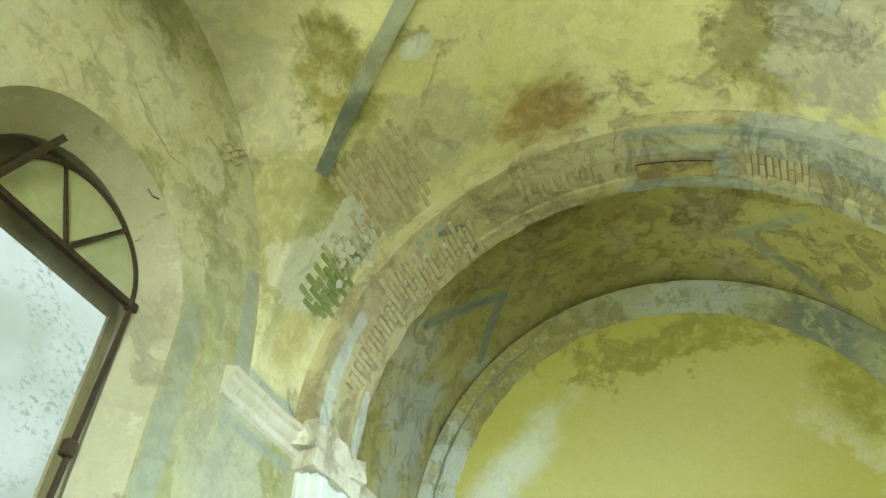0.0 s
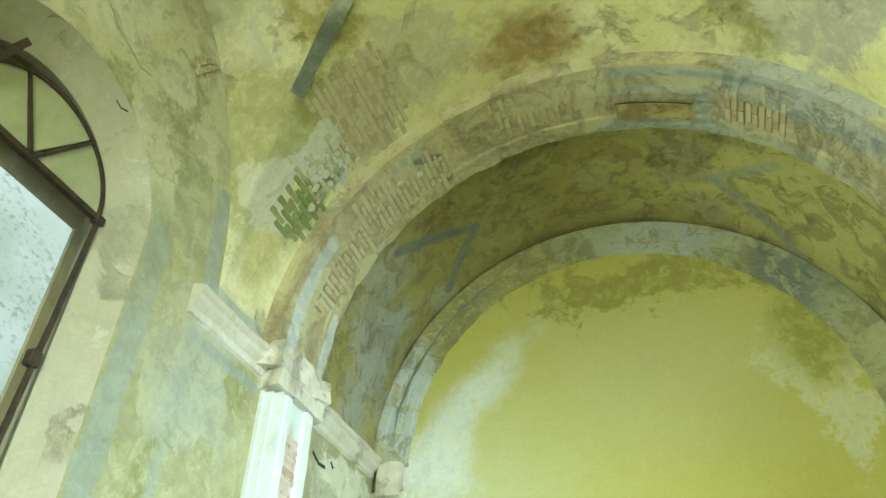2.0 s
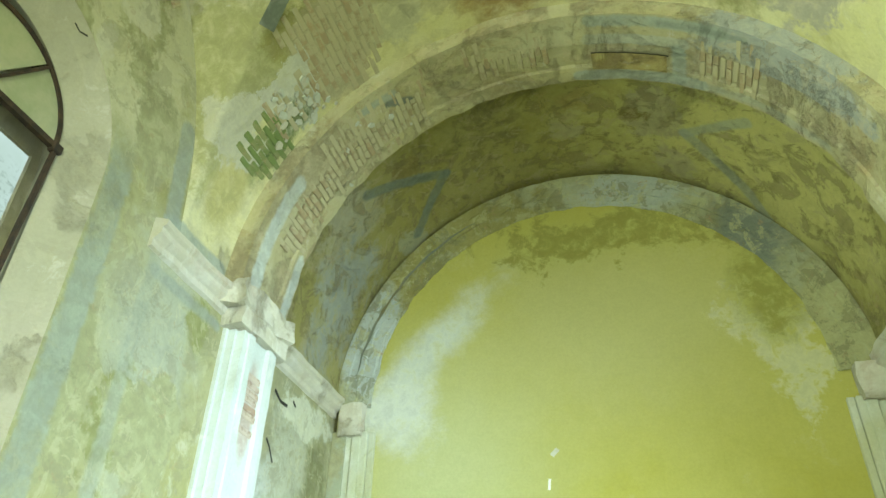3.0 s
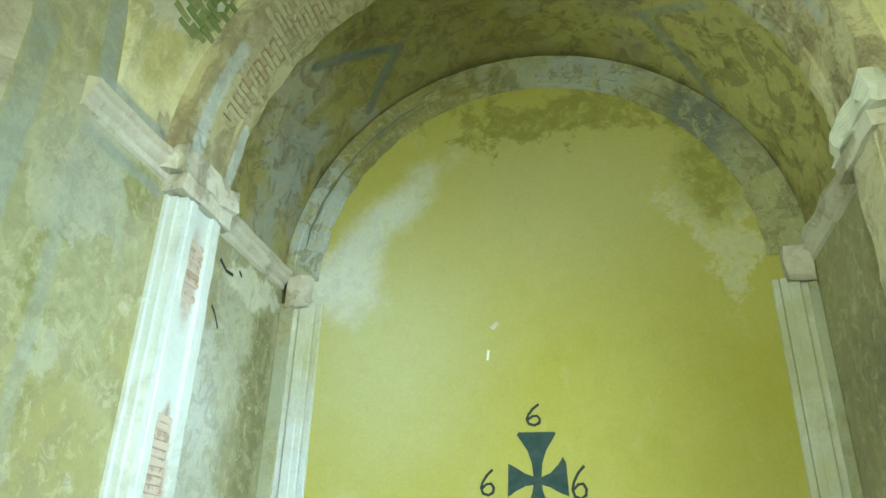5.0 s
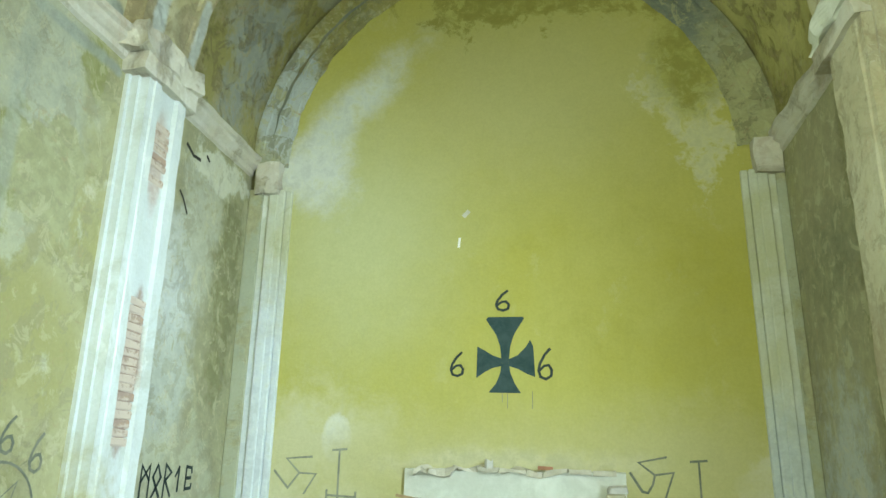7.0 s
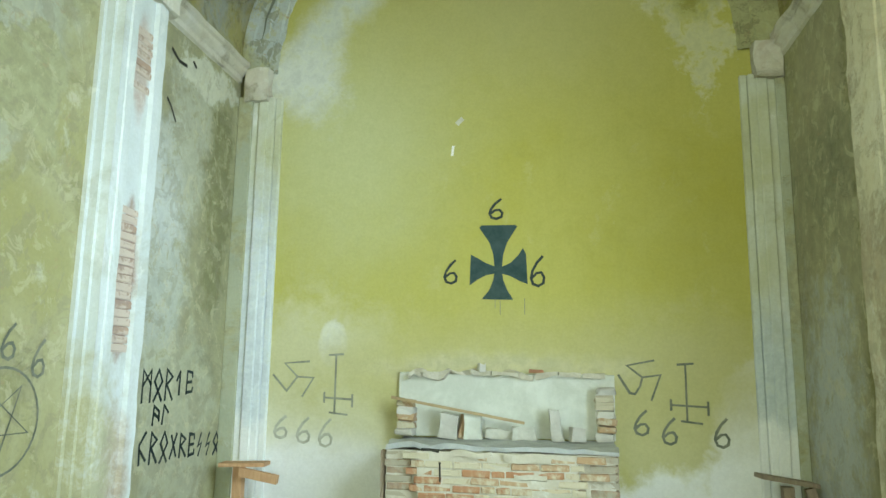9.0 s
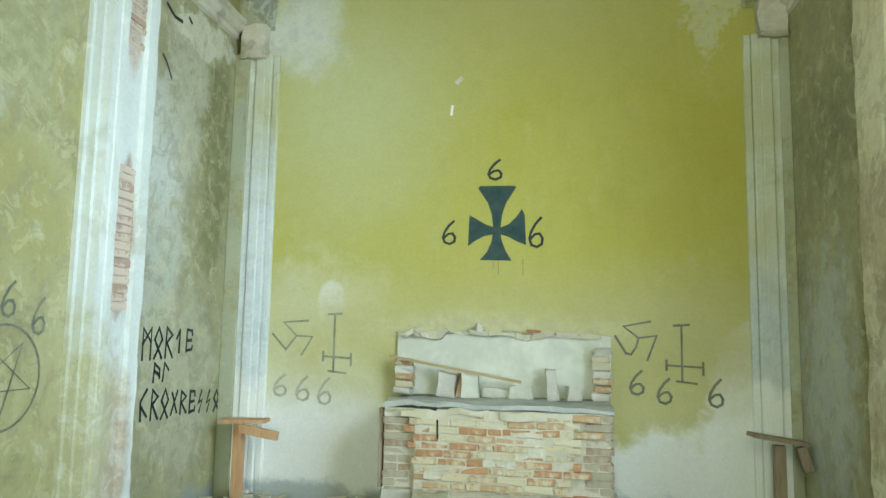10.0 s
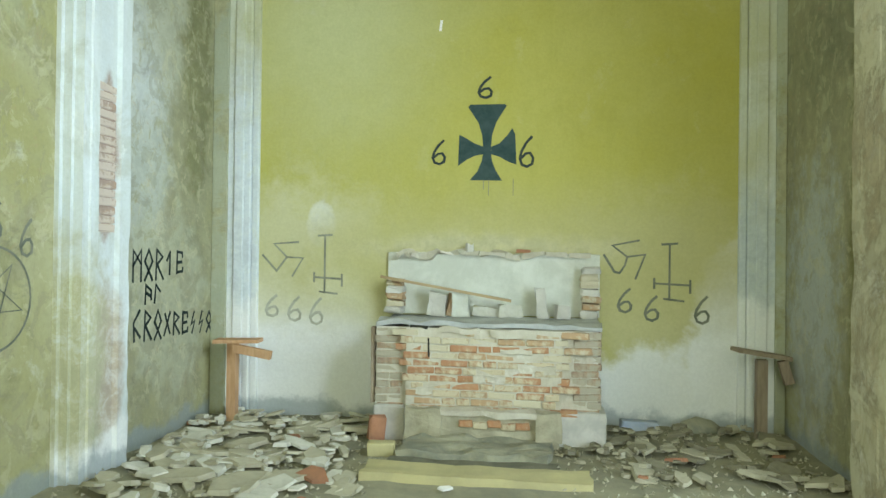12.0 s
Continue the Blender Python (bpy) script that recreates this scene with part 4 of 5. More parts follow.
# ---------------------------------------------------------------- iron window in the west wall
def iron_window(side):
    x = side * (HALF + 0.20)
    win = thing("window_west" if side < 0 else "window_east", "rusted iron window with an arched fan light", "window", "iron windows", "structure")
    cy, cz, r = 2.13, 4.84, 0.62
    part("transom", bar(bmesh.new(), (x, cy - r, cz - 0.01), (x, cy + r + 0.03, cz), 0.042), MAT["iron"], win)
    bm = bmesh.new()
    pts = [Vector((x, cy + r * math.cos(a) * 0.98, cz + r * 0.93 * math.sin(a))) for a in np.linspace(0, math.pi, 33)]
    for a, b in zip(pts, pts[1:]):
        bar(bm, a, b, 0.024, 0.03, up=(1, 0, 0))
    part("arched_rim", bm, MAT["iron"], win)
    for a in (0.96, 2.02):
        part("spoke", bar(bmesh.new(), (x, cy, cz), (x, cy + r * 0.96 * math.cos(a), cz + r * 0.92 * math.sin(a)), 0.022), MAT["iron"], win)
    for a0, a1 in ((0.03, 0.93), (0.99, 1.99), (2.05, math.pi - 0.03)):
        bm = bmesh.new()
        rim = [(0.02, 0.02)] + [(r * 0.95 * math.cos(a), r * 0.90 * math.sin(a) + 0.015) for a in np.linspace(a0, a1, 9)]
        rim[0] = (0.05 * math.cos((a0 + a1) / 2), 0.05 * math.sin((a0 + a1) / 2) + 0.01)
        back = [bm.verts.new((x + side * 0.010, cy + u, cz + v)) for u, v in rim]
        front = [bm.verts.new((x + side * 0.004, cy + u, cz + v)) for u, v in rim]
        bm.faces.new(back)
        bm.faces.new(front[::-1])
        for i in range(len(rim)):
            bm.faces.new((back[i], back[(i + 1) % len(rim)], front[(i + 1) % len(rim)], front[i]))
        part("fan_pane", bm, MAT["dusty_pane"], win, "dusty greenish pane of the fan light")
    for y in (cy + r, cy - r):
        bm = bmesh.new()
        zs = np.linspace(2.55, cz, 15)
        for z0, z1 in zip(zs, zs[1:]):
            bar(bm, (x, y - (cz - z0) * 0.04 + uneven((z0, 1, 1), 0.01, 6), z0), (x, y - (cz - z1) * 0.04 + uneven((z1, 1, 1), 0.01, 6), z1), 0.028)
        part("upright", bm, MAT["iron"], win)
    part("hinge", boxed(x - 0.03, x + 0.03, cy + r - 0.04, cy + r + 0.04, cz - 0.04, cz + 0.03, bevel=0.008), MAT["iron"], win)
    part("lower_hinge", boxed(x - 0.03, x + 0.03, cy + r - 0.10, cy + r - 0.02, 3.70, 3.80, bevel=0.008), MAT["iron"], win)
    part("open_leaf_edge", bar(bmesh.new(), (x - side * 0.02, 1.50, 4.80), (x - side * 0.10, 1.72, 5.42), 0.02, 0.05, up=(1, 0, 0)), MAT["iron"], win, "edge of a tilted open leaf")
    return win


iron_window(-1)
iron_window(1)


# bright haze outside the west window, far off
backdrop = thing("backdrop", "overexposed pale daylight with blurred foliage outside", "backdrop", kind="structure")
part("haze", boxed(-40.2, -40, -60, 90, -0.35, 60), MAT["haze"], backdrop)


# ---------------------------------------------------------------- the altar
AX, AF = 0.085, 6.42       # middle and front of the altar
altar = thing("altar", "ruined brick altar with remains of lime plaster", "altar")
part("core", boxed(AX - 0.69, AX + 0.66, AF - 0.040, NORTH - 0.01, BASE + 0.1, 0.87), MAT["mortar"], altar)
part("side_core", boxed(AX - 0.97, AX + 0.97, AF + 0.012, NORTH - 0.015, BASE + 0.1, 0.868), MAT["mortar"], altar)
bm = bmesh.new()
lump(bm, AX - 0.99, AX + 1.0, AF + 0.0, NORTH - 0.005, 0.880, 0.920, 0.030, 14)
part("table_top", bm, MAT["table"], altar, "broken whitish altar top")
bm = bmesh.new()
lump(bm, AX - 0.66, AX + 0.63, AF - 0.16, AF + 0.08, BASE + 0.1, 0.155, 0.03, 9)
part("foot", bm, MAT["foot"], altar, "crumbling mortar foot")
for x0, x1 in ((-0.67, -0.36), (0.44, 0.65)):
    bm = bmesh.new()
    lump(bm, AX + x0, AX + x1, AF - 0.20, AF - 0.10, -0.05, 0.20, 0.035, 6)
    part("foot_corner", bm, MAT["foot"], altar, "pale broken corner of the foot")
bm = bmesh.new()
lump(bm, AX - 0.55, AX + 0.60, AF - 0.19, AF - 0.04, 0.145, 0.19, 0.03, 9)
part("foot_edge", bm, MAT["mortar"], altar, "pale crumbling ledge of the foot")
foot_bricks = (-0.14, -0.02, 0.10, 0.22, 0.34)
for x0, x1, h in ((0.645, 1.04, 0.18), (-0.98, -0.70, 0.18)):
    part("plinth_block", boxed(AX + x0, AX + x1, AF - 0.06, AF + 0.3, BASE + 0.15, h, bevel=0.012, jitter=0.004), MAT["stone"], altar, "whitish plaster plinth block")

# retable: white panel between brick posts
retable = thing("retable", "whitewashed altar back panel between broken brick posts", "retable")
rows = []
for i in range(25):
    x = AX - 1.03 + 2.06 * i / 24
    top = 1.525 + uneven((x * 2, 0, 0), 0.02, 3)
    rows.append([(x, 7.16, 0.93), (x, 7.16, 1.2), (x, 7.16 + uneven((x, 1, 0), 0.01, 4), top), (x, NORTH + 0.005, top + 0.01)])
sheet("panel", rows, MAT["chalk"], retable, smooth=False)
bm = bmesh.new()
for i in range(9):
    x = AX - 0.95 + 1.9 * i / 9
    lump(bm, x, x + 0.2, 7.11, NORTH, 1.50 + uneven((x, 2, 2), 0.02, 5), 1.545 + uneven((x, 2, 2), 0.02, 5), 0.012, 4)
part("top_moulding", bm, MAT["mortar"], retable, "chipped top moulding")
for s, h in ((-1, 1.28), (1, 1.47)):
    n = int((h - 0.935) / 0.068)
    for i in range(n):
        z = 0.935 + i * 0.068
        w = random.uniform(-0.015, 0.015)
        b = part("brick", boxed(AX + s * 0.94 - 0.085 + w, AX + s * 0.94 + 0.085 + w, 7.0 + random.uniform(-0.015, 0.015), 7.17, z, z + 0.064, bevel=0.012, jitter=0.012), MAT["brick_pale"] if i % 3 else MAT["stone"], retable)

# brick courses of the altar front; three variants of mesh are shared
def brick_mesh(name, length, height, depth, material, seed):
    rng = random.Random(seed)
    bm = bmesh.new()
    box(bm, -length / 2, length / 2, -depth / 2, depth / 2, -height / 2, height / 2, 0.007)
    for v in bm.verts:
        v.co += Vector((rng.uniform(-1, 1), rng.uniform(-1, 1), rng.uniform(-1, 1))) * 0.005
    data = bpy.data.meshes.new(name)
    bm.to_mesh(data)
    bm.free()
    data.materials.append(material)
    return data


LONG = [brick_mesh("brick", 0.235, 0.056, 0.12, MAT["brick"], s) for s in range(4)] + [brick_mesh("brick", 0.235, 0.056, 0.12, MAT["brick_pale"], s) for s in range(4, 7)]
SHORT = [brick_mesh("brick", 0.115, 0.056, 0.12, MAT["brick"], s) for s in range(7, 10)] + [brick_mesh("brick", 0.115, 0.056, 0.12, MAT["brick_pale"], s) for s in range(10, 12)]
DIRTY = [brick_mesh("brick", n, 0.058, 0.12, MAT["brick_dirty"], s) for n, s in ((0.115, 40), (0.115, 41), (0.235, 42), (0.235, 43))]
rng = random.Random(11)


def lay(mesh, x, y, z, parent, turn=0.0):
    ob = new("brick", mesh)
    ob.matrix_world = pose(x, y, z, rng.uniform(-1.5, 1.5), rng.uniform(-1.2, 1.2), turn + rng.uniform(-2, 2))
    ob.parent = parent
    return ob


for row in range(11):
    z = 0.168 + row * 0.066
    # worn right edge of the middle part leans in towards the foot
    x_end = AX + 0.585 + 0.014 * row
    x = AX - 0.60 - 0.016 * row + (0.0 if row % 2 else -0.06)
    while x < x_end:
        short = rng.random() < 0.3
        length = 0.115 if short else 0.235
        pale = rng.random() < 0.36 or row > 8
        mesh = (SHORT[3 + rng.randrange(2)] if pale else SHORT[rng.randrange(3)]) if short else (LONG[4 + rng.randrange(3)] if pale else LONG[rng.randrange(4)])
        if not (row == 10 and -0.6 < x - AX < -0.35):
            lay(mesh, x + length / 2, AF + rng.uniform(0, 0.022), z, altar)
        x += length + rng.uniform(0.006, 0.014)
    for x0, x1 in ((AX - 0.985, AX - 0.70), (AX + 0.74, AX + 0.99)):
        x = x0 + rng.uniform(0, 0.03)
        while x < x1 - 0.05:
            short = rng.random() < 0.5
            length = 0.115 if short else 0.235
            if x + length > x1 + 0.06:
                short, length = True, 0.115
            lay(DIRTY[rng.randrange(2) + (0 if short else 2)], x + length / 2, AF + 0.06 + rng.uniform(0, 0.015), z, altar)
            x += length + rng.uniform(0.006, 0.014)
for x in foot_bricks:
    lay(SHORT[rng.randrange(3)], AX + x, AF - 0.125, 0.075 + rng.uniform(-0.01, 0.01), altar)
part("crack", boxed(AX - 0.497, AX - 0.485, AF - 0.062, AF - 0.03, 0.62, 0.78, jitter=0.008), MAT["dark"], altar, "dark open joint")
# dark block stands in for the shade inside a hole
part("hole", boxed(AX - 0.66, AX - 0.50, AF - 0.045, AF + 0.03, 0.845, 0.885, jitter=0.01), MAT["dark"], altar, "dark block for the shaded hole under the altar top")


def shard(name, label, category, mat, x, y, z, sx, sy, sz, turn, tilt=(0, 0), seed=0):
    bm = bmesh.new()
    rs = random.Random(seed)
    n = rs.randrange(5, 8)
    ring = [Vector((math.cos(2 * math.pi * i / n + rs.uniform(-0.3, 0.3)) * sx * rs.uniform(0.7, 1.1), math.sin(2 * math.pi * i / n + rs.uniform(-0.3, 0.3)) * sy * rs.uniform(0.7, 1.1), 0)) for i in range(n)]
    lo = [bm.verts.new(p) for p in ring]
    hi = [bm.verts.new(p * rs.uniform(0.86, 0.97) + Vector((0, 0, sz * rs.uniform(0.8, 1.1)))) for p in ring]
    for i in range(n):
        bm.faces.new((lo[i], lo[(i + 1) % n], hi[(i + 1) % n], hi[i]))
    bm.faces.new(lo[::-1])
    bm.faces.new(hi)
    bmesh.ops.recalc_face_normals(bm, faces=bm.faces)
    data = bpy.data.meshes.new(name)
    bm.to_mesh(data)
    bm.free()
    data.materials.append(mat)
    ob = new(name, data)
    ob.matrix_world = pose(x, y, z, tilt[0], tilt[1], turn)
    return tagged(ob, label, category)


# debris standing on the altar top
def stub(x, y, w, h, lean, mat, label, seed):
    bm = bmesh.new()
    lump(bm, -w / 2, w / 2, -0.05, 0.05, 0, h, 0.02, 3)
    data_ob = part("masonry_piece", bm, mat)
    data_ob.matrix_world = pose(x, y, 0.928, 0, lean, seed * 20)
    return tagged(data_ob, label, "masonry piece", "pieces on the altar top")


stub(AX - 0.52, 7.03, 0.17, 0.22, 4, MAT["stone"], "broken grey piece of masonry on the altar top", 0)
stub(AX - 0.39, 7.05, 0.08, 0.21, 10, MAT["brick_pale"], "pinkish broken brick standing on the altar top", 1)
stub(AX - 0.28, 7.02, 0.16, 0.24, -3, MAT["chalk"], "white plaster piece on the altar top", 0)
stub(AX - 0.02, 7.04, 0.30, 0.09, 3, MAT["rubble_white"], "low heap of plaster on the altar top", 0)
stub(AX + 0.20, 7.0, 0.22, 0.12, -5, MAT["rubble_white"], "low heap of grey plaster on the altar top", 0)
stub(AX + 0.50, 7.0, 0.10, 0.28, -7, MAT["stone"], "upright broken stone on the altar top", 0)
stub(AX + 0.68, 7.03, 0.13, 0.12, 0, MAT["stone"], "small grey stone on the altar top", 1)
batten = part("wooden_batten", bar(bmesh.new(), (AX - 1.06, 6.96, 1.295), (AX + 0.20, 6.93, 1.085), 0.025, 0.03), MAT["batten"])
tagged(batten, "thin wooden batten leaning across the altar", "batten")
shard("brick_fragment", "red brick fragment on the retable edge", "brick", MAT["terracotta"], AX + 0.30, 7.13, 1.54, 0.10, 0.04, 0.035, 0, (0, 0), 3)
shard("brick_fragment", "grey plaster lump on the retable edge", "rubble", MAT["stone"], AX - 0.22, 7.13, 1.54, 0.05, 0.04, 0.08, 0, (0, 0), 5)

# loose bricks beside the foot
part_b = part("loose_brick", boxed(-0.11, 0.11, -0.06, 0.06, 0, 0.11, bevel=0.01, jitter=0.005), MAT["step"])
part_b.matrix_world = pose(-0.70, 5.86, -0.115, 0, 0, 8)
tagged(part_b, "yellowish loose brick on the floor before the altar", "brick")
part_c = part("loose_brick", boxed(-0.07, 0.07, -0.06, 0.06, 0, 0.21, bevel=0.015, jitter=0.01), MAT["terracotta"])
part_c.matrix_world = pose(-0.84, 6.25, -0.10, 0, 6, 20)
tagged(part_c, "upright broken terracotta brick beside the altar", "brick")

step = thing("altar_step", "worn yellowish step before the altar", "step")
bm = bmesh.new()
lump(bm, -0.72, 0.94, 5.20, 5.52, -0.20, -0.06, 0.016, 9)
part("slab", bm, MAT["step"], step)
bm = bmesh.new()
lump(bm, -0.54, 0.66, 5.74, 6.32, -0.20, -0.030, 0.045, 9)
part("footpace", bm, MAT["damp"], step, "damp worn stone pace under the altar")
# dark slab on the floor, painted as the shadow below the altar pace
bm = bmesh.new()
lump(bm, -0.60, 0.72, 5.53, 5.76, -0.20, -0.085, 0.014, 6)
part("recess_shade_slab", bm, MAT["recess_shade"], step, "dark slab painted as the shaded recess behind the step")
shard("paper_scrap", "bright white scrap of paper on the floor", "paper", MAT["paper"], -0.06, 5.05, -0.095, 0.06, 0.05, 0.012, 20, (0, 0), 9)


# ---------------------------------------------------------------- remains of wooden stalls in the corners
def stall(x, y, label, mat, plank, knee):
    ob = thing("wooden_stand", label, "wooden stand", "remains of wooden stalls", at=(x, y, 0))
    bm = bmesh.new()
    bar(bm, (0, 0, -0.16), (0.0, 0, 0.62), 0.085, 0.09, up=(0, 1, 0))
    part("post", bm, mat, ob)
    part("board", bar(bmesh.new(), plank[0], plank[1], 0.035, 0.20), mat, ob)
    part("arm", bar(bmesh.new(), knee[0], knee[1], 0.08, 0.06), mat, ob)
    return ob


stall(-2.42, 6.85, "broken fir post with a board on top in the corner", MAT["wood"], ((-0.18, 0, 0.640), (0.26, 0.05, 0.650)), ((0.05, -0.10, 0.59), (0.42, -0.08, 0.525)))
stall(2.50, 6.85, "grey broken post with a warped board in the corner", MAT["wood_grey"], ((-0.24, -0.05, 0.71), (0.22, 0.0, 0.64)), ((0.16, -0.05, 0.62), (0.22, -0.05, 0.42)))


# ---------------------------------------------------------------- sprayed writing on the walls
def strokes(name, lines, width, place, material, label, category="graffiti"):
    """Sprayed lines: flat ribbons a hair off the wall. place turns (u, v) into a point and its normal."""
    bm = bmesh.new()
    for line in lines:
        pts = [Vector((u, v)) for u, v in line]
        ahead = (pts[-1] - pts[-2]).normalized() * width * 0.35
        pts[0], pts[-1] = pts[0] - (pts[1] - pts[0]).normalized() * width * 0.35, pts[-1] + ahead
        last = None
        for i, p in enumerate(pts):
            d0 = (p - pts[i - 1]).normalized() if i else (pts[1] - p).normalized()
            d1 = (pts[i + 1] - p).normalized() if i < len(pts) - 1 else d0
            d = d0 + d1 if (d0 + d1).length > 0.3 else d0
            d.normalize()
            s = Vector((-d.y, d.x)) * width / 2 * min(1.5, 1 / max(abs(d.dot(d0)), 0.4)) * (1 + uneven((p.x * 9, p.y * 9, 0), 0.25, 2))
            pair = (bm.verts.new(place(*(p - s))), bm.verts.new(place(*(p + s))))
            if last:
                bm.faces.new((last[0], pair[0], pair[1], last[1]))
            last = pair
    return tagged(part(name, bm, material), label, category)


def on_north(x, z):
    return (x, NORTH - 0.004, z)


def on_west(y, z):
    return (-HALF + 0.004, y, z)


SIX = [(0.62, 1.0), (0.36, 0.80), (0.14, 0.52), (0.06, 0.28), (0.16, 0.07), (0.42, 0.0), (0.66, 0.10), (0.70, 0.30), (0.56, 0.46), (0.34, 0.44), (0.14, 0.30)]


def six(x, z, w, h, where, width, mat, label):
    return strokes("sprayed_six", [[(x + u * w, z + v * h) for u, v in SIX]], width, where, mat, label)


CX, CZ = 0.02, 2.54
# flared cross with four wedge arms
bm = bmesh.new()
def arm(points):
    bm.faces.new([bm.verts.new(on_north(CX + u, CZ + v)) for u, v in points])


arm([(-0.035, 0.0), (0.035, 0.0), (0.05, 0.16), (0.09, 0.28), (0.19, 0.44), (0.17, 0.455), (-0.17, 0.455), (-0.19, 0.43), (-0.09, 0.28), (-0.05, 0.16)])
arm([(-0.035, 0.0), (-0.05, -0.10), (-0.09, -0.20), (-0.165, -0.29), (0.15, -0.295), (0.09, -0.20), (0.05, -0.10), (0.035, 0.0)])
arm([(-0.036, 0.04), (-0.12, 0.07), (-0.20, 0.12), (-0.275, 0.16), (-0.285, -0.15), (-0.20, -0.09), (-0.12, -0.05), (-0.036, -0.035)])
arm([(0.036, 0.035), (0.12, 0.07), (0.20, 0.15), (0.245, 0.22), (0.275, 0.16), (0.29, -0.14), (0.21, -0.11), (0.12, -0.06), (0.036, -0.035)])
tagged(part("sprayed_cross", bm, MAT["spray_cross"]), "dark teal sprayed flared cross on the altar wall", "graffiti")
six(-0.08, 2.54 + 0.52, 0.20, 0.20, on_north, 0.026, MAT["spray"], "black sprayed figure six above the cross")
six(-0.53, 2.41, 0.19, 0.23, on_north, 0.024, MAT["spray"], "black sprayed figure six beside the cross")
six(0.33, 2.38, 0.20, 0.29, on_north, 0.026, MAT["spray"], "black sprayed figure six touching the cross")
for u, drop in ((0.02, 0.16), (-0.03, 0.1), (0.26, 0.16)):
    strokes("paint_drip", [[(CX + u, CZ - 0.28), (CX + u, CZ - 0.28 - drop)]], 0.006, on_north, MAT["spray_faded"], "thin run of paint under the cross")

for x, z, h in ((-2.24, 0.865, 0.21), (-2.00, 0.825, 0.24), (-1.77, 0.795, 0.26)):
    six(x, z, 0.20, h, on_north, 0.026, MAT["spray_ghost"], "faded grey sprayed figure six")
for x, z, h in ((1.28, 0.985, 0.22), (1.53, 0.91, 0.23), (1.99, 0.895, 0.25)):
    six(x, z, 0.19, h, on_north, 0.024, MAT["spray_grey"], "grey sprayed figure six")
for x, z, h, l, r, m in ((-1.61, 1.115, 0.58, -0.11, 0.18, MAT["spray_faded"]), (1.765, 1.11, 0.53, -0.14, 0.19, MAT["spray_grey"])):
    strokes("sprayed_cross_mark", [[(x, z), (x, z + h)], [(x - 0.07, z + h - 0.005), (x + 0.07, z + h + 0.005)], [(x + l, z + 0.155), (x + r, z + 0.14)], [(x + l, z + 0.20), (x + l, z + 0.11)], [(x + r, z + 0.185), (x + r, z + 0.07)], [(x - 0.05, z + 0.01), (x + 0.13, z - 0.01)]], 0.020, on_north, m, "grey sprayed upside-down cross with barred ends")
for x, z, m, upper, lower in (
        (-2.01, 1.47, MAT["spray_faded"], ((0.118, 0.154), (-0.138, 0.134), (0, 0), (0.171, -0.008), (0.06, -0.191)), ((0, 0), (-0.108, -0.142), (-0.256, 0.016))),
        (1.373, 1.513, MAT["spray_grey"], ((0.108, 0.158), (-0.138, 0.108), (0, 0), (0.167, 0.024), (0.079, -0.207)), ((0, 0), (-0.02, -0.08), (-0.069, -0.155), (-0.118, -0.145), (-0.217, 0.016)))):
    strokes("sprayed_zigzag", [[(x + u, z + v) for u, v in line] for line in (upper, lower)], 0.021, on_north, m, "grey sprayed zigzag mark of two branches")

# small marks: chips and cracks
strokes("paint_chip", [[(-0.455, 3.74), (-0.45, 3.79), (-0.445, 3.83)]], 0.026, on_north, MAT["paper"], "white chip in the ochre paint", "paint chip")
strokes("paint_chip", [[(-0.40, 4.08), (-0.36, 4.12)]], 0.05, on_north, MAT["rubble_white"], "small pale chip in the ochre paint", "paint chip")
strokes("wall_crack", [[(5.72, 4.36), (5.85, 4.30), (5.98, 4.31)]], 0.035, on_west, MAT["dark"], "dark crack where plaster has split", "crack")
strokes("wall_crack", [[(6.10, 4.40), (6.15, 4.37)]], 0.03, on_west, MAT["dark"], "short dark crack in the plaster", "crack")
strokes("wall_crack", [[(5.70, 3.89), (5.77, 3.84), (5.86, 3.73)]], 0.025, on_west, MAT["dark"], "thin dark crack in the plaster", "crack")

strokes("wall_crack", [[(1.90, 6.24), (2.02, 6.17), (2.16, 6.07), (2.30, 6.04), (2.42, 5.99), (2.54, 6.03)]], 0.007, on_west, MAT["band_dark"], "long thin crack over the window", "crack")
strokes("wall_crack", [[(2.36, 5.55), (2.41, 5.53), (2.47, 5.56)]], 0.014, on_west, MAT["dark"], "small dark nick over the window", "crack")

# dark strip added for the shaded slit beside the altar
slit = tagged(part("dark_slit_strip", boxed(AX - 1.025, AX - 0.99, AF + 0.03, AF + 0.10, 0.18, 0.86, bevel=0.004, jitter=0.004), MAT["wood_grey"]), "dark upright strip added for the shaded slit at the altar side", "board")

# angular letters on the west chancel wall
GLYPH = {}
GLYPH["M"] = [[(0, 0), (0, 1), (1, 0.55)], [(0, 0.5), (1, 1), (1, 0)]]
GLYPH["O"] = [[(0.0, 0.0), (1, 0.62), (0.5, 1), (0, 0.62), (1, 0.0)]]
GLYPH["R"] = [[(0, 0), (0.1, 1), (0.9, 0.75), (0.15, 0.5), (1, 0)]]
GLYPH["T"] = [[(0.45, 0), (0.5, 1)], [(0.05, 0.62), (0.5, 1)]]
GLYPH["E"] = [[(0.05, 0), (0.1, 1), (0.85, 0.95), (0.9, 0.75)], [(0.08, 0.5), (0.8, 0.52)], [(0.05, 0.05), (0.9, 0.08), (0.95, 0.25)]]
GLYPH["A"] = [[(0, 0), (0.1, 1), (0.9, 0.7)], [(0.1, 0.6), (0.9, 0.35)], [(0.9, 0.7), (0.95, 0.2)]]
GLYPH["L"] = [[(0, 0), (0.2, 1), (0.9, 0.6)]]
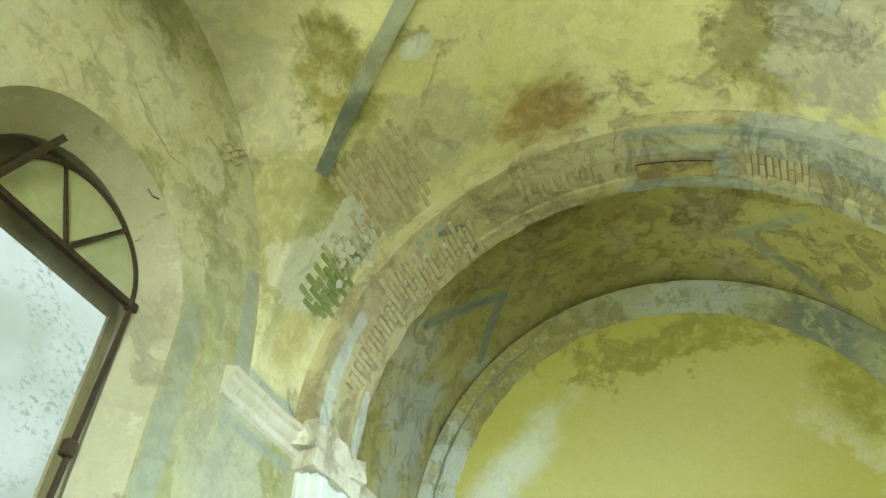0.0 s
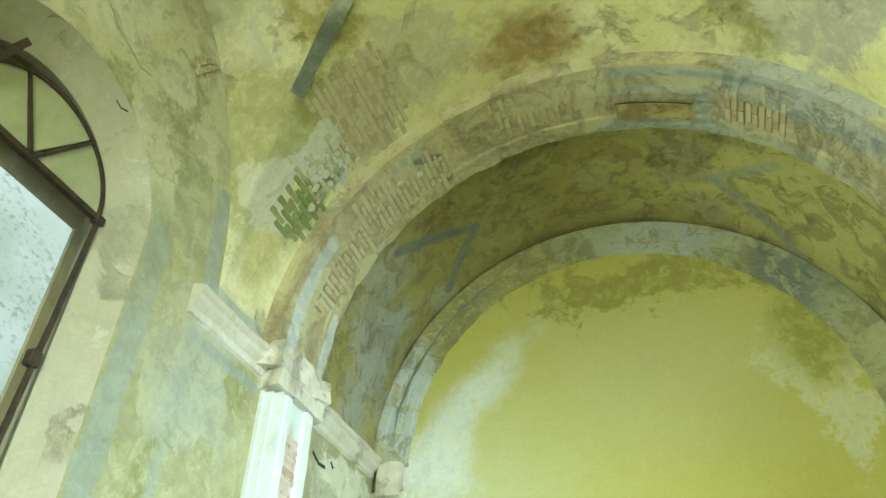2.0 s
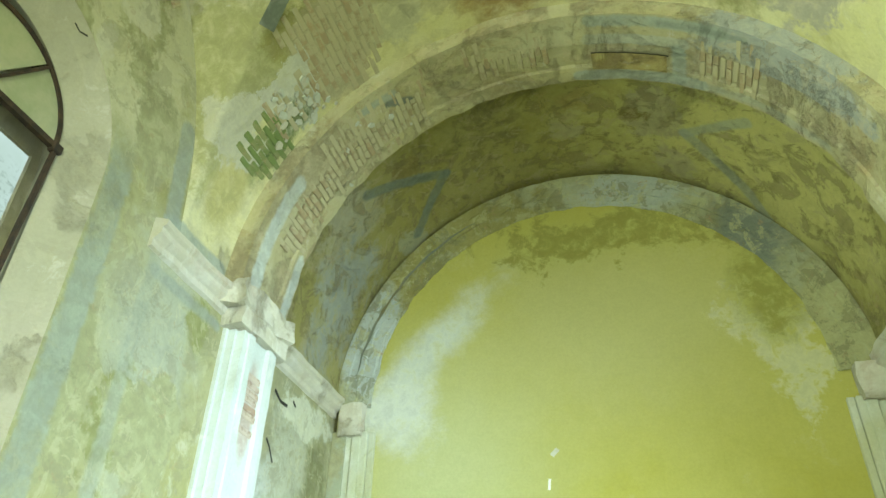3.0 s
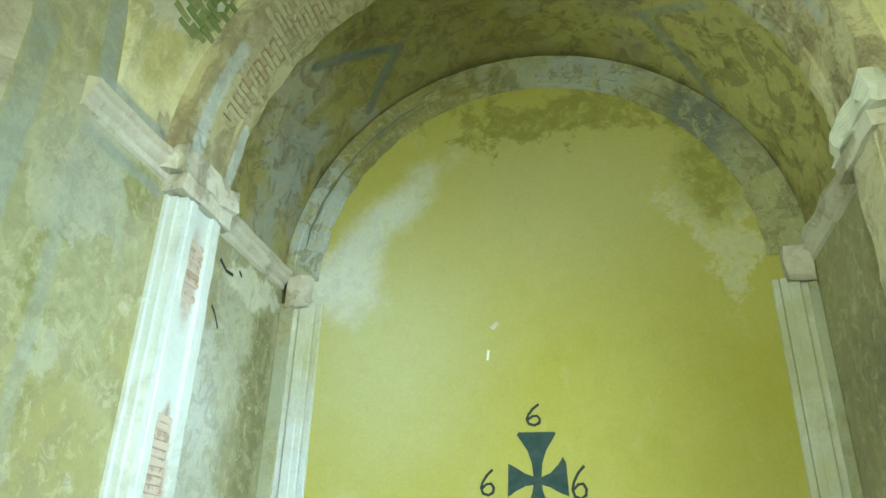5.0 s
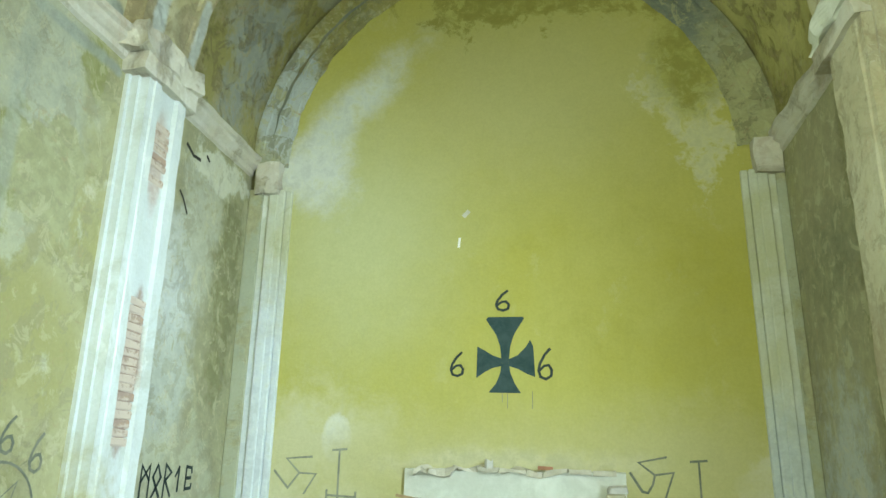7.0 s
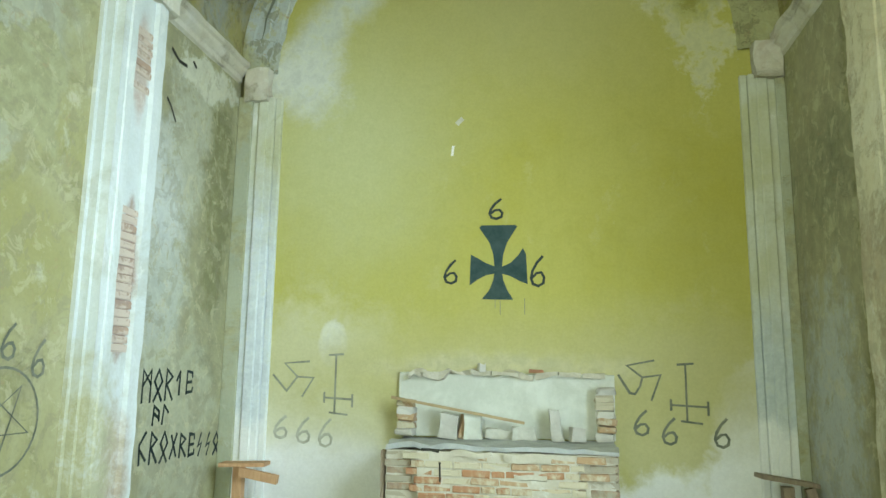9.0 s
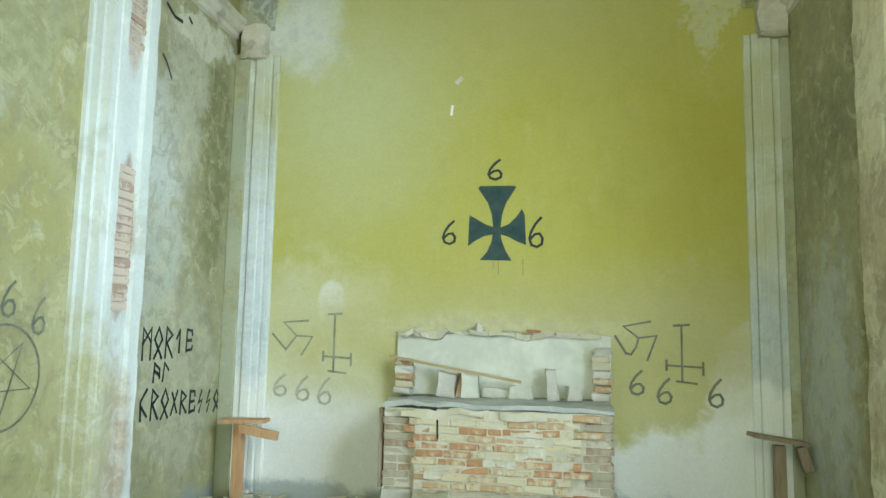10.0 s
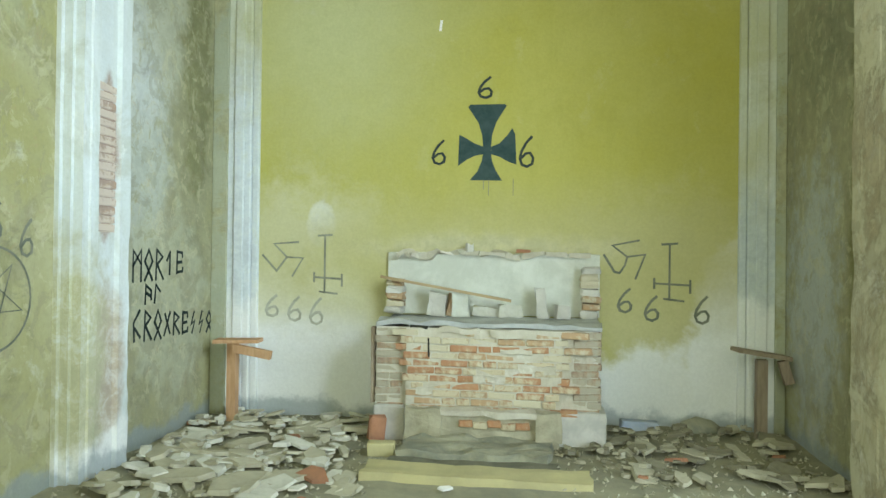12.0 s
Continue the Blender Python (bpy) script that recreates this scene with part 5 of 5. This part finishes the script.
GLYPH["P"] = [[(0.8, 1), (0.0, 0.62), (0.1, 0.0)], [(0.1, 0.45), (0.9, 0.1)]]
GLYPH["G"] = [[(0, 0), (0.9, 1)], [(0.1, 0.95), (0.9, 0.05)]]
GLYPH["S"] = [[(0.25, 0), (0.75, 0.56), (0.1, 0.42), (0.6, 1)]]


def word(text, y, z, h, pitch, rise, tall=0.0):
    for i, ch in enumerate(text):
        low, high = z + rise * i - (tall * 0.6 if i < 3 else 0), z + rise * i + h + (tall * 0.4 if i < 3 else 0)
        lines = [[(y + pitch * i + u * pitch * 0.68, low + v * (high - low)) for u, v in line] for line in GLYPH[ch]]
        strokes("sprayed_letter", lines, 0.028, on_west, MAT["spray"], "black angular sprayed letter %s on the chancel wall" % ch)


word("MORTE", 5.68, 1.295, 0.20, 0.178, 0.004, 0.06)
word("AL", 5.87, 1.065, 0.155, 0.15, 0.0)
word("PROGRESSO", 5.70, 0.79, 0.20, 0.163, -0.010, 0.05)

# ring with a star on the nave wall
PY, PZ, PR = 4.15, 1.20, 0.33
circle = [(PY + PR * math.cos(a), PZ + PR * math.sin(a)) for a in np.linspace(0, 2 * math.pi, 33)]
star = [(PY + PR * 0.8 * math.sin(a), PZ + PR * 0.8 * math.cos(a)) for a in (i * 4 * math.pi / 5 + math.pi for i in range(6))]
strokes("sprayed_star", [circle, star], 0.017, on_west, MAT["spray_grey"], "grey sprayed star in a ring on the nave wall")
six(4.37, 1.47, 0.17, 0.24, on_west, 0.022, MAT["spray_grey"], "grey sprayed figure six over the ring")
six(4.09, 1.58, 0.17, 0.22, on_west, 0.022, MAT["spray_grey"], "grey sprayed figure six over the ring")


# things lying in the corner right of the altar
box_thing = part("plastic_box", boxed(-0.17, 0.17, -0.07, 0.07, 0, 0.09, bevel=0.012, jitter=0.006), MAT["blue_grey"])
box_thing.matrix_world = pose(1.46, 6.92, -0.07, 0, 3, 6)
tagged(box_thing, "dusty blue-grey plastic box lying by the wall", "box")
bm = bmesh.new()
bmesh.ops.create_icosphere(bm, subdivisions=3, radius=1, matrix=Matrix.Diagonal((0.20, 0.11, 0.12, 1)))
for v in bm.verts:
    v.co += Vector((0.2, 0.5, 1.0)) * noise.noise(v.co * 9) * 0.035
sack = part("dark_sack", bm, MAT["damp"], smooth=True)
sack.matrix_world = pose(2.02, 7.02, -0.07, 0, 0, 4)
tagged(sack, "dark crumpled sack half buried in rubble", "sack")


# ---------------------------------------------------------------- rubble on the floor
rng = random.Random(5)
kinds = (("plaster_shard", "flat pale plaster shard on the floor", MAT["rubble_white"]), ("plaster_shard", "flat buff plaster shard on the floor", MAT["rubble"]), ("tile_shard", "broken terracotta tile on the floor", MAT["terracotta"]))
# right-hand rubble is coloured darker for the weak light on that side
shaded_kinds = (("plaster_shard", "flat buff plaster shard on the floor", MAT["rubble"]), ("plaster_shard", "brown plaster shard on the floor, darkened as if in shade", MAT["rubble_shaded"]), ("tile_shard", "broken terracotta tile on the floor", MAT["terracotta"]))
count = 0
for x0, x1, y0, y1, number, most in ((-2.65, -0.98, 5.3, 7.05, 190, 0.13), (1.15, 2.6, 5.3, 7.0, 110, 0.12), (0.75, 1.35, 5.7, 6.28, 26, 0.07), (-2.45, -0.75, 4.5, 5.5, 60, 0.17)):
    for _ in range(number):
        x, y = rng.uniform(x0, x1), rng.uniform(y0, y1)
        kind = (kinds if x < 0 else shaded_kinds)[0 if rng.random() < 0.45 else (1 if rng.random() < 0.97 else 2)]
        s = 0.035 + most * rng.random() ** 2.2
        heap = max(0.0, y - 6.3) * 0.03 + max(0.0, -1.9 - x) * 0.04
        ob = shard(kind[0], kind[1], "rubble", kind[2], x, y, floor_height(x) + heap + rng.uniform(-0.012, 0.030), s * rng.uniform(0.9, 1.7), s * rng.uniform(0.5, 1.0), rng.uniform(0.014, 0.036), rng.uniform(0, 360), (rng.uniform(-13, 13), rng.uniform(-13, 13)), count)
        tagged(ob, group="floor rubble")
        count += 1
for x, y, size, turn in ((-1.95, 5.02, 0.26, 10), (-1.52, 4.90, 0.30, 60), (-2.25, 5.28, 0.20, 130), (-1.85, 5.95, 0.19, 40), (-1.50, 6.62, 0.24, 0)):
    ob = shard("plaster_slab", "large flat slab of fallen plaster on the floor", "rubble", MAT["rubble"], x, y, floor_height(x) + 0.012, size, size * 0.62, 0.035, turn, (2, -3), count)
    tagged(ob, group="floor rubble")
    count += 1
# fine crumbs between the shards
verts, faces = [], []
for _ in range(2600):
    side = rng.random() < 0.55
    x = rng.uniform(-2.7, -0.6) if side else rng.uniform(0.7, 2.7)
    y = rng.uniform(3.6, 7.1)
    s = rng.uniform(0.008, 0.03)
    c = Vector((x, y, floor_height(x) + 0.01 + uneven((x, y, 0), 0.025, 1.3)))
    pts = [c + Vector((rng.uniform(-s, s), rng.uniform(-s, s), z)) for z in (-0.01, -0.01, -0.01, s * 0.4)]
    n = len(verts)
    verts += pts
    faces += [(n, n + 1, n + 3), (n + 1, n + 2, n + 3), (n + 2, n, n + 3)]
tagged(new("plaster_crumbs", mesh_from("plaster_crumbs", verts, faces, MAT["rubble"])), "fine plaster crumbs scattered over the floor", "rubble", kind="stuff")


# ---------------------------------------------------------------- bare brick courses in arch and vault
VAULT_BRICK = [brick_mesh("brick", 0.056, 0.02, 0.24, MAT["brick_vault"], s) for s in range(20, 24)]
rng = random.Random(21)


PATCH_BRICK = [brick_mesh("brick", 0.115, 0.05, 0.03, MAT["brick_pale"], s) for s in (50, 51)]
MOSSY_BRICK = [brick_mesh("brick", 0.056, 0.02, 0.23, MAT["brick_mossy"], s) for s in range(24, 27)]


def bare_bricks(parent, radius, a0, a1, y0, y1, keep, seed, meshes=VAULT_BRICK):
    """Courses along the vault where the plaster has come off, with an uneven outline."""
    courses = int(abs(a1 - a0) * radius / 0.062)
    for c in range(courses):
        a = a0 + (a1 - a0) * (c + 0.5) / courses
        y = y0 + (0.12 if c % 2 else 0.0) + 0.125
        while y < y1 - 0.1:
            inside = 1 - max(abs((a - (a0 + a1) / 2) / (a1 - a0) * 2) ** 2, abs((y - (y0 + y1) / 2) / (y1 - y0) * 2) ** 2)
            if inside + rng.uniform(-0.12, 0.12) + noise.noise(Vector((a * 5, y * 3, seed))) * 0.9 > keep:
                ob = new("brick", meshes[rng.randrange(len(meshes))])
                place = arc_place(a, radius + rng.uniform(0.004, 0.008), y)
                if parent is nave_vault:
                    place.z = nave_height(place.x, y) + uneven(place, 0.022, 1.4) + uneven(place, 0.008, 6) + rng.uniform(0.001, 0.005)
                elif parent is arch:
                    place = arc_place(a, PIER + 0.004 + uneven(arc_place(a, PIER, y), 0.012, 6) + rng.uniform(0.002, 0.006), y)
                ob.matrix_world = Matrix.Translation(place) @ pose(0, 0, 0, 0, math.degrees(a) + rng.uniform(-3, 3), rng.uniform(-1.5, 1.5))
                ob.parent = parent
            y += 0.25


bare_bricks(nave_vault, HALF - 0.004, -0.86, -0.52, 3.45, 4.55, 0.1, 1)
bare_bricks(nave_vault, HALF - 0.004, -1.02, -0.80, 3.95, 4.5, 0.2, 2)
bare_bricks(nave_vault, HALF - 0.004, -1.22, -0.95, 4.0, 4.62, 0.42, 7, MOSSY_BRICK)
# a ring of bricks laid bare high on the west lunette, leaning with its relieving arch
for u, v in ((-0.13, 0.0), (0.0, 0.0), (0.13, 0.0), (-0.07, 0.062), (0.06, 0.062), (0.0, -0.062)):
    ob = new("brick", PATCH_BRICK[rng.randrange(2)])
    ob.matrix_world = Matrix.Translation((-HALF + 0.004, 3.03 + 0.54 * u - 0.84 * v, 6.70 + 0.84 * u + 0.54 * v)) @ pose(0, 0, 0, 57 + rng.uniform(-3, 3), 0, 0) @ pose(0, 0, 0, 0, 0, 90)
    ob.parent = wall_west
bare_bricks(arch, PIER + 0.006, -1.32, -0.95, 4.83, 5.38, 0.0, 3)
bare_bricks(arch, PIER + 0.006, -0.95, -0.45, 4.62, 5.38, 0.25, 4)
bare_bricks(arch, PIER + 0.006, 0.56, 0.86, 4.66, 5.30, 0.40, 5)
bare_bricks(arch, PIER + 0.006, -0.35, 0.10, 4.62, 5.2, 0.55, 6)

# plaster lost in the sunk panel of the west pier
PANEL_BRICK = [brick_mesh("brick", 0.235, 0.058, 0.02, MAT["brick_panel"], s) for s in range(30, 36)]
west_pier = next(o for o in scene.objects if o.name == "arch_pier")
for low, high in ((1.68, 2.72), (3.66, 4.20)):
    z = low
    while z < high:
        if rng.random() < 0.94:
            ob = new("brick", PANEL_BRICK[rng.randrange(6)])
            ob.matrix_world = pose(-PIER - 0.036 + rng.uniform(-0.003, 0.003), 5.07 + rng.uniform(-0.008, 0.008), z, rng.uniform(-2, 2), 0, 90 + rng.uniform(-1, 1))
            ob.scale = (rng.uniform(0.94, 1.02), 1, 1)
            ob.parent = west_pier
        z += 0.065

# loose flakes of plaster left on the ruined springing of the vault
FLAKES = []
for n in range(6):
    bm = bmesh.new()
    k = rng.randrange(5, 8)
    ring = [Vector((math.cos(2 * math.pi * i / k) * rng.uniform(0.5, 1.1), math.sin(2 * math.pi * i / k) * rng.uniform(0.5, 1.1), 0)) * 0.06 for i in range(k)]
    lo, hi = [bm.verts.new(p) for p in ring], [bm.verts.new(p * 0.9 + Vector((0, 0, -0.012 - rng.uniform(0, 0.008)))) for p in ring]
    for i in range(k):
        bm.faces.new((lo[i], lo[(i + 1) % k], hi[(i + 1) % k], hi[i]))
    bm.faces.new(hi)
    bmesh.ops.recalc_face_normals(bm, faces=bm.faces)
    data = bpy.data.meshes.new("plaster_flake")
    bm.to_mesh(data)
    bm.free()
    data.materials.append(MAT["band_pale"] if n % 2 else MAT["trim"])
    FLAKES.append(data)


def flakes(parent, radius, a0, a1, y0, y1, count, size):
    for _ in range(count):
        a, y = rng.gauss((a0 + a1) / 2, (a1 - a0) / 4), rng.gauss((y0 + y1) / 2, (y1 - y0) / 4)
        ob = new("plaster_flake", FLAKES[rng.randrange(6)])
        ob.matrix_world = Matrix.Translation(arc_place(a, radius, y)) @ pose(0, 0, 0, 0, math.degrees(a), 0) @ pose(0, 0, 0, rng.uniform(-6, 6), rng.uniform(-6, 6), rng.uniform(0, 360))
        s = size * rng.uniform(0.3, 1.3)
        ob.scale = (s, s * rng.uniform(0.5, 1.0), 1)
        ob.parent = parent


flakes(nave_vault, HALF - 0.006, -1.05, -0.78, 3.95, 4.5, 34, 1.1)
flakes(arch, PIER + 0.004, -1.0, -0.6, 4.65, 5.3, 8, 0.8)

# remains of plaster on the altar front
for x0, x1, z0, z1 in ((0.30, 0.61, 0.50, 0.575), (-0.40, -0.05, 0.83, 0.88), (0.05, 0.45, 0.80, 0.865), (-0.10, 0.18, 0.40, 0.46), (-0.60, -0.45, 0.30, 0.37), (0.15, 0.40, 0.66, 0.70)):
    bm = bmesh.new()
    lump(bm, AX + x0, AX + x1, AF - 0.066, AF - 0.03, z0, z1, 0.028, 5)
    part("plaster_patch", bm, MAT["mortar"], altar, "cream remains of plaster")
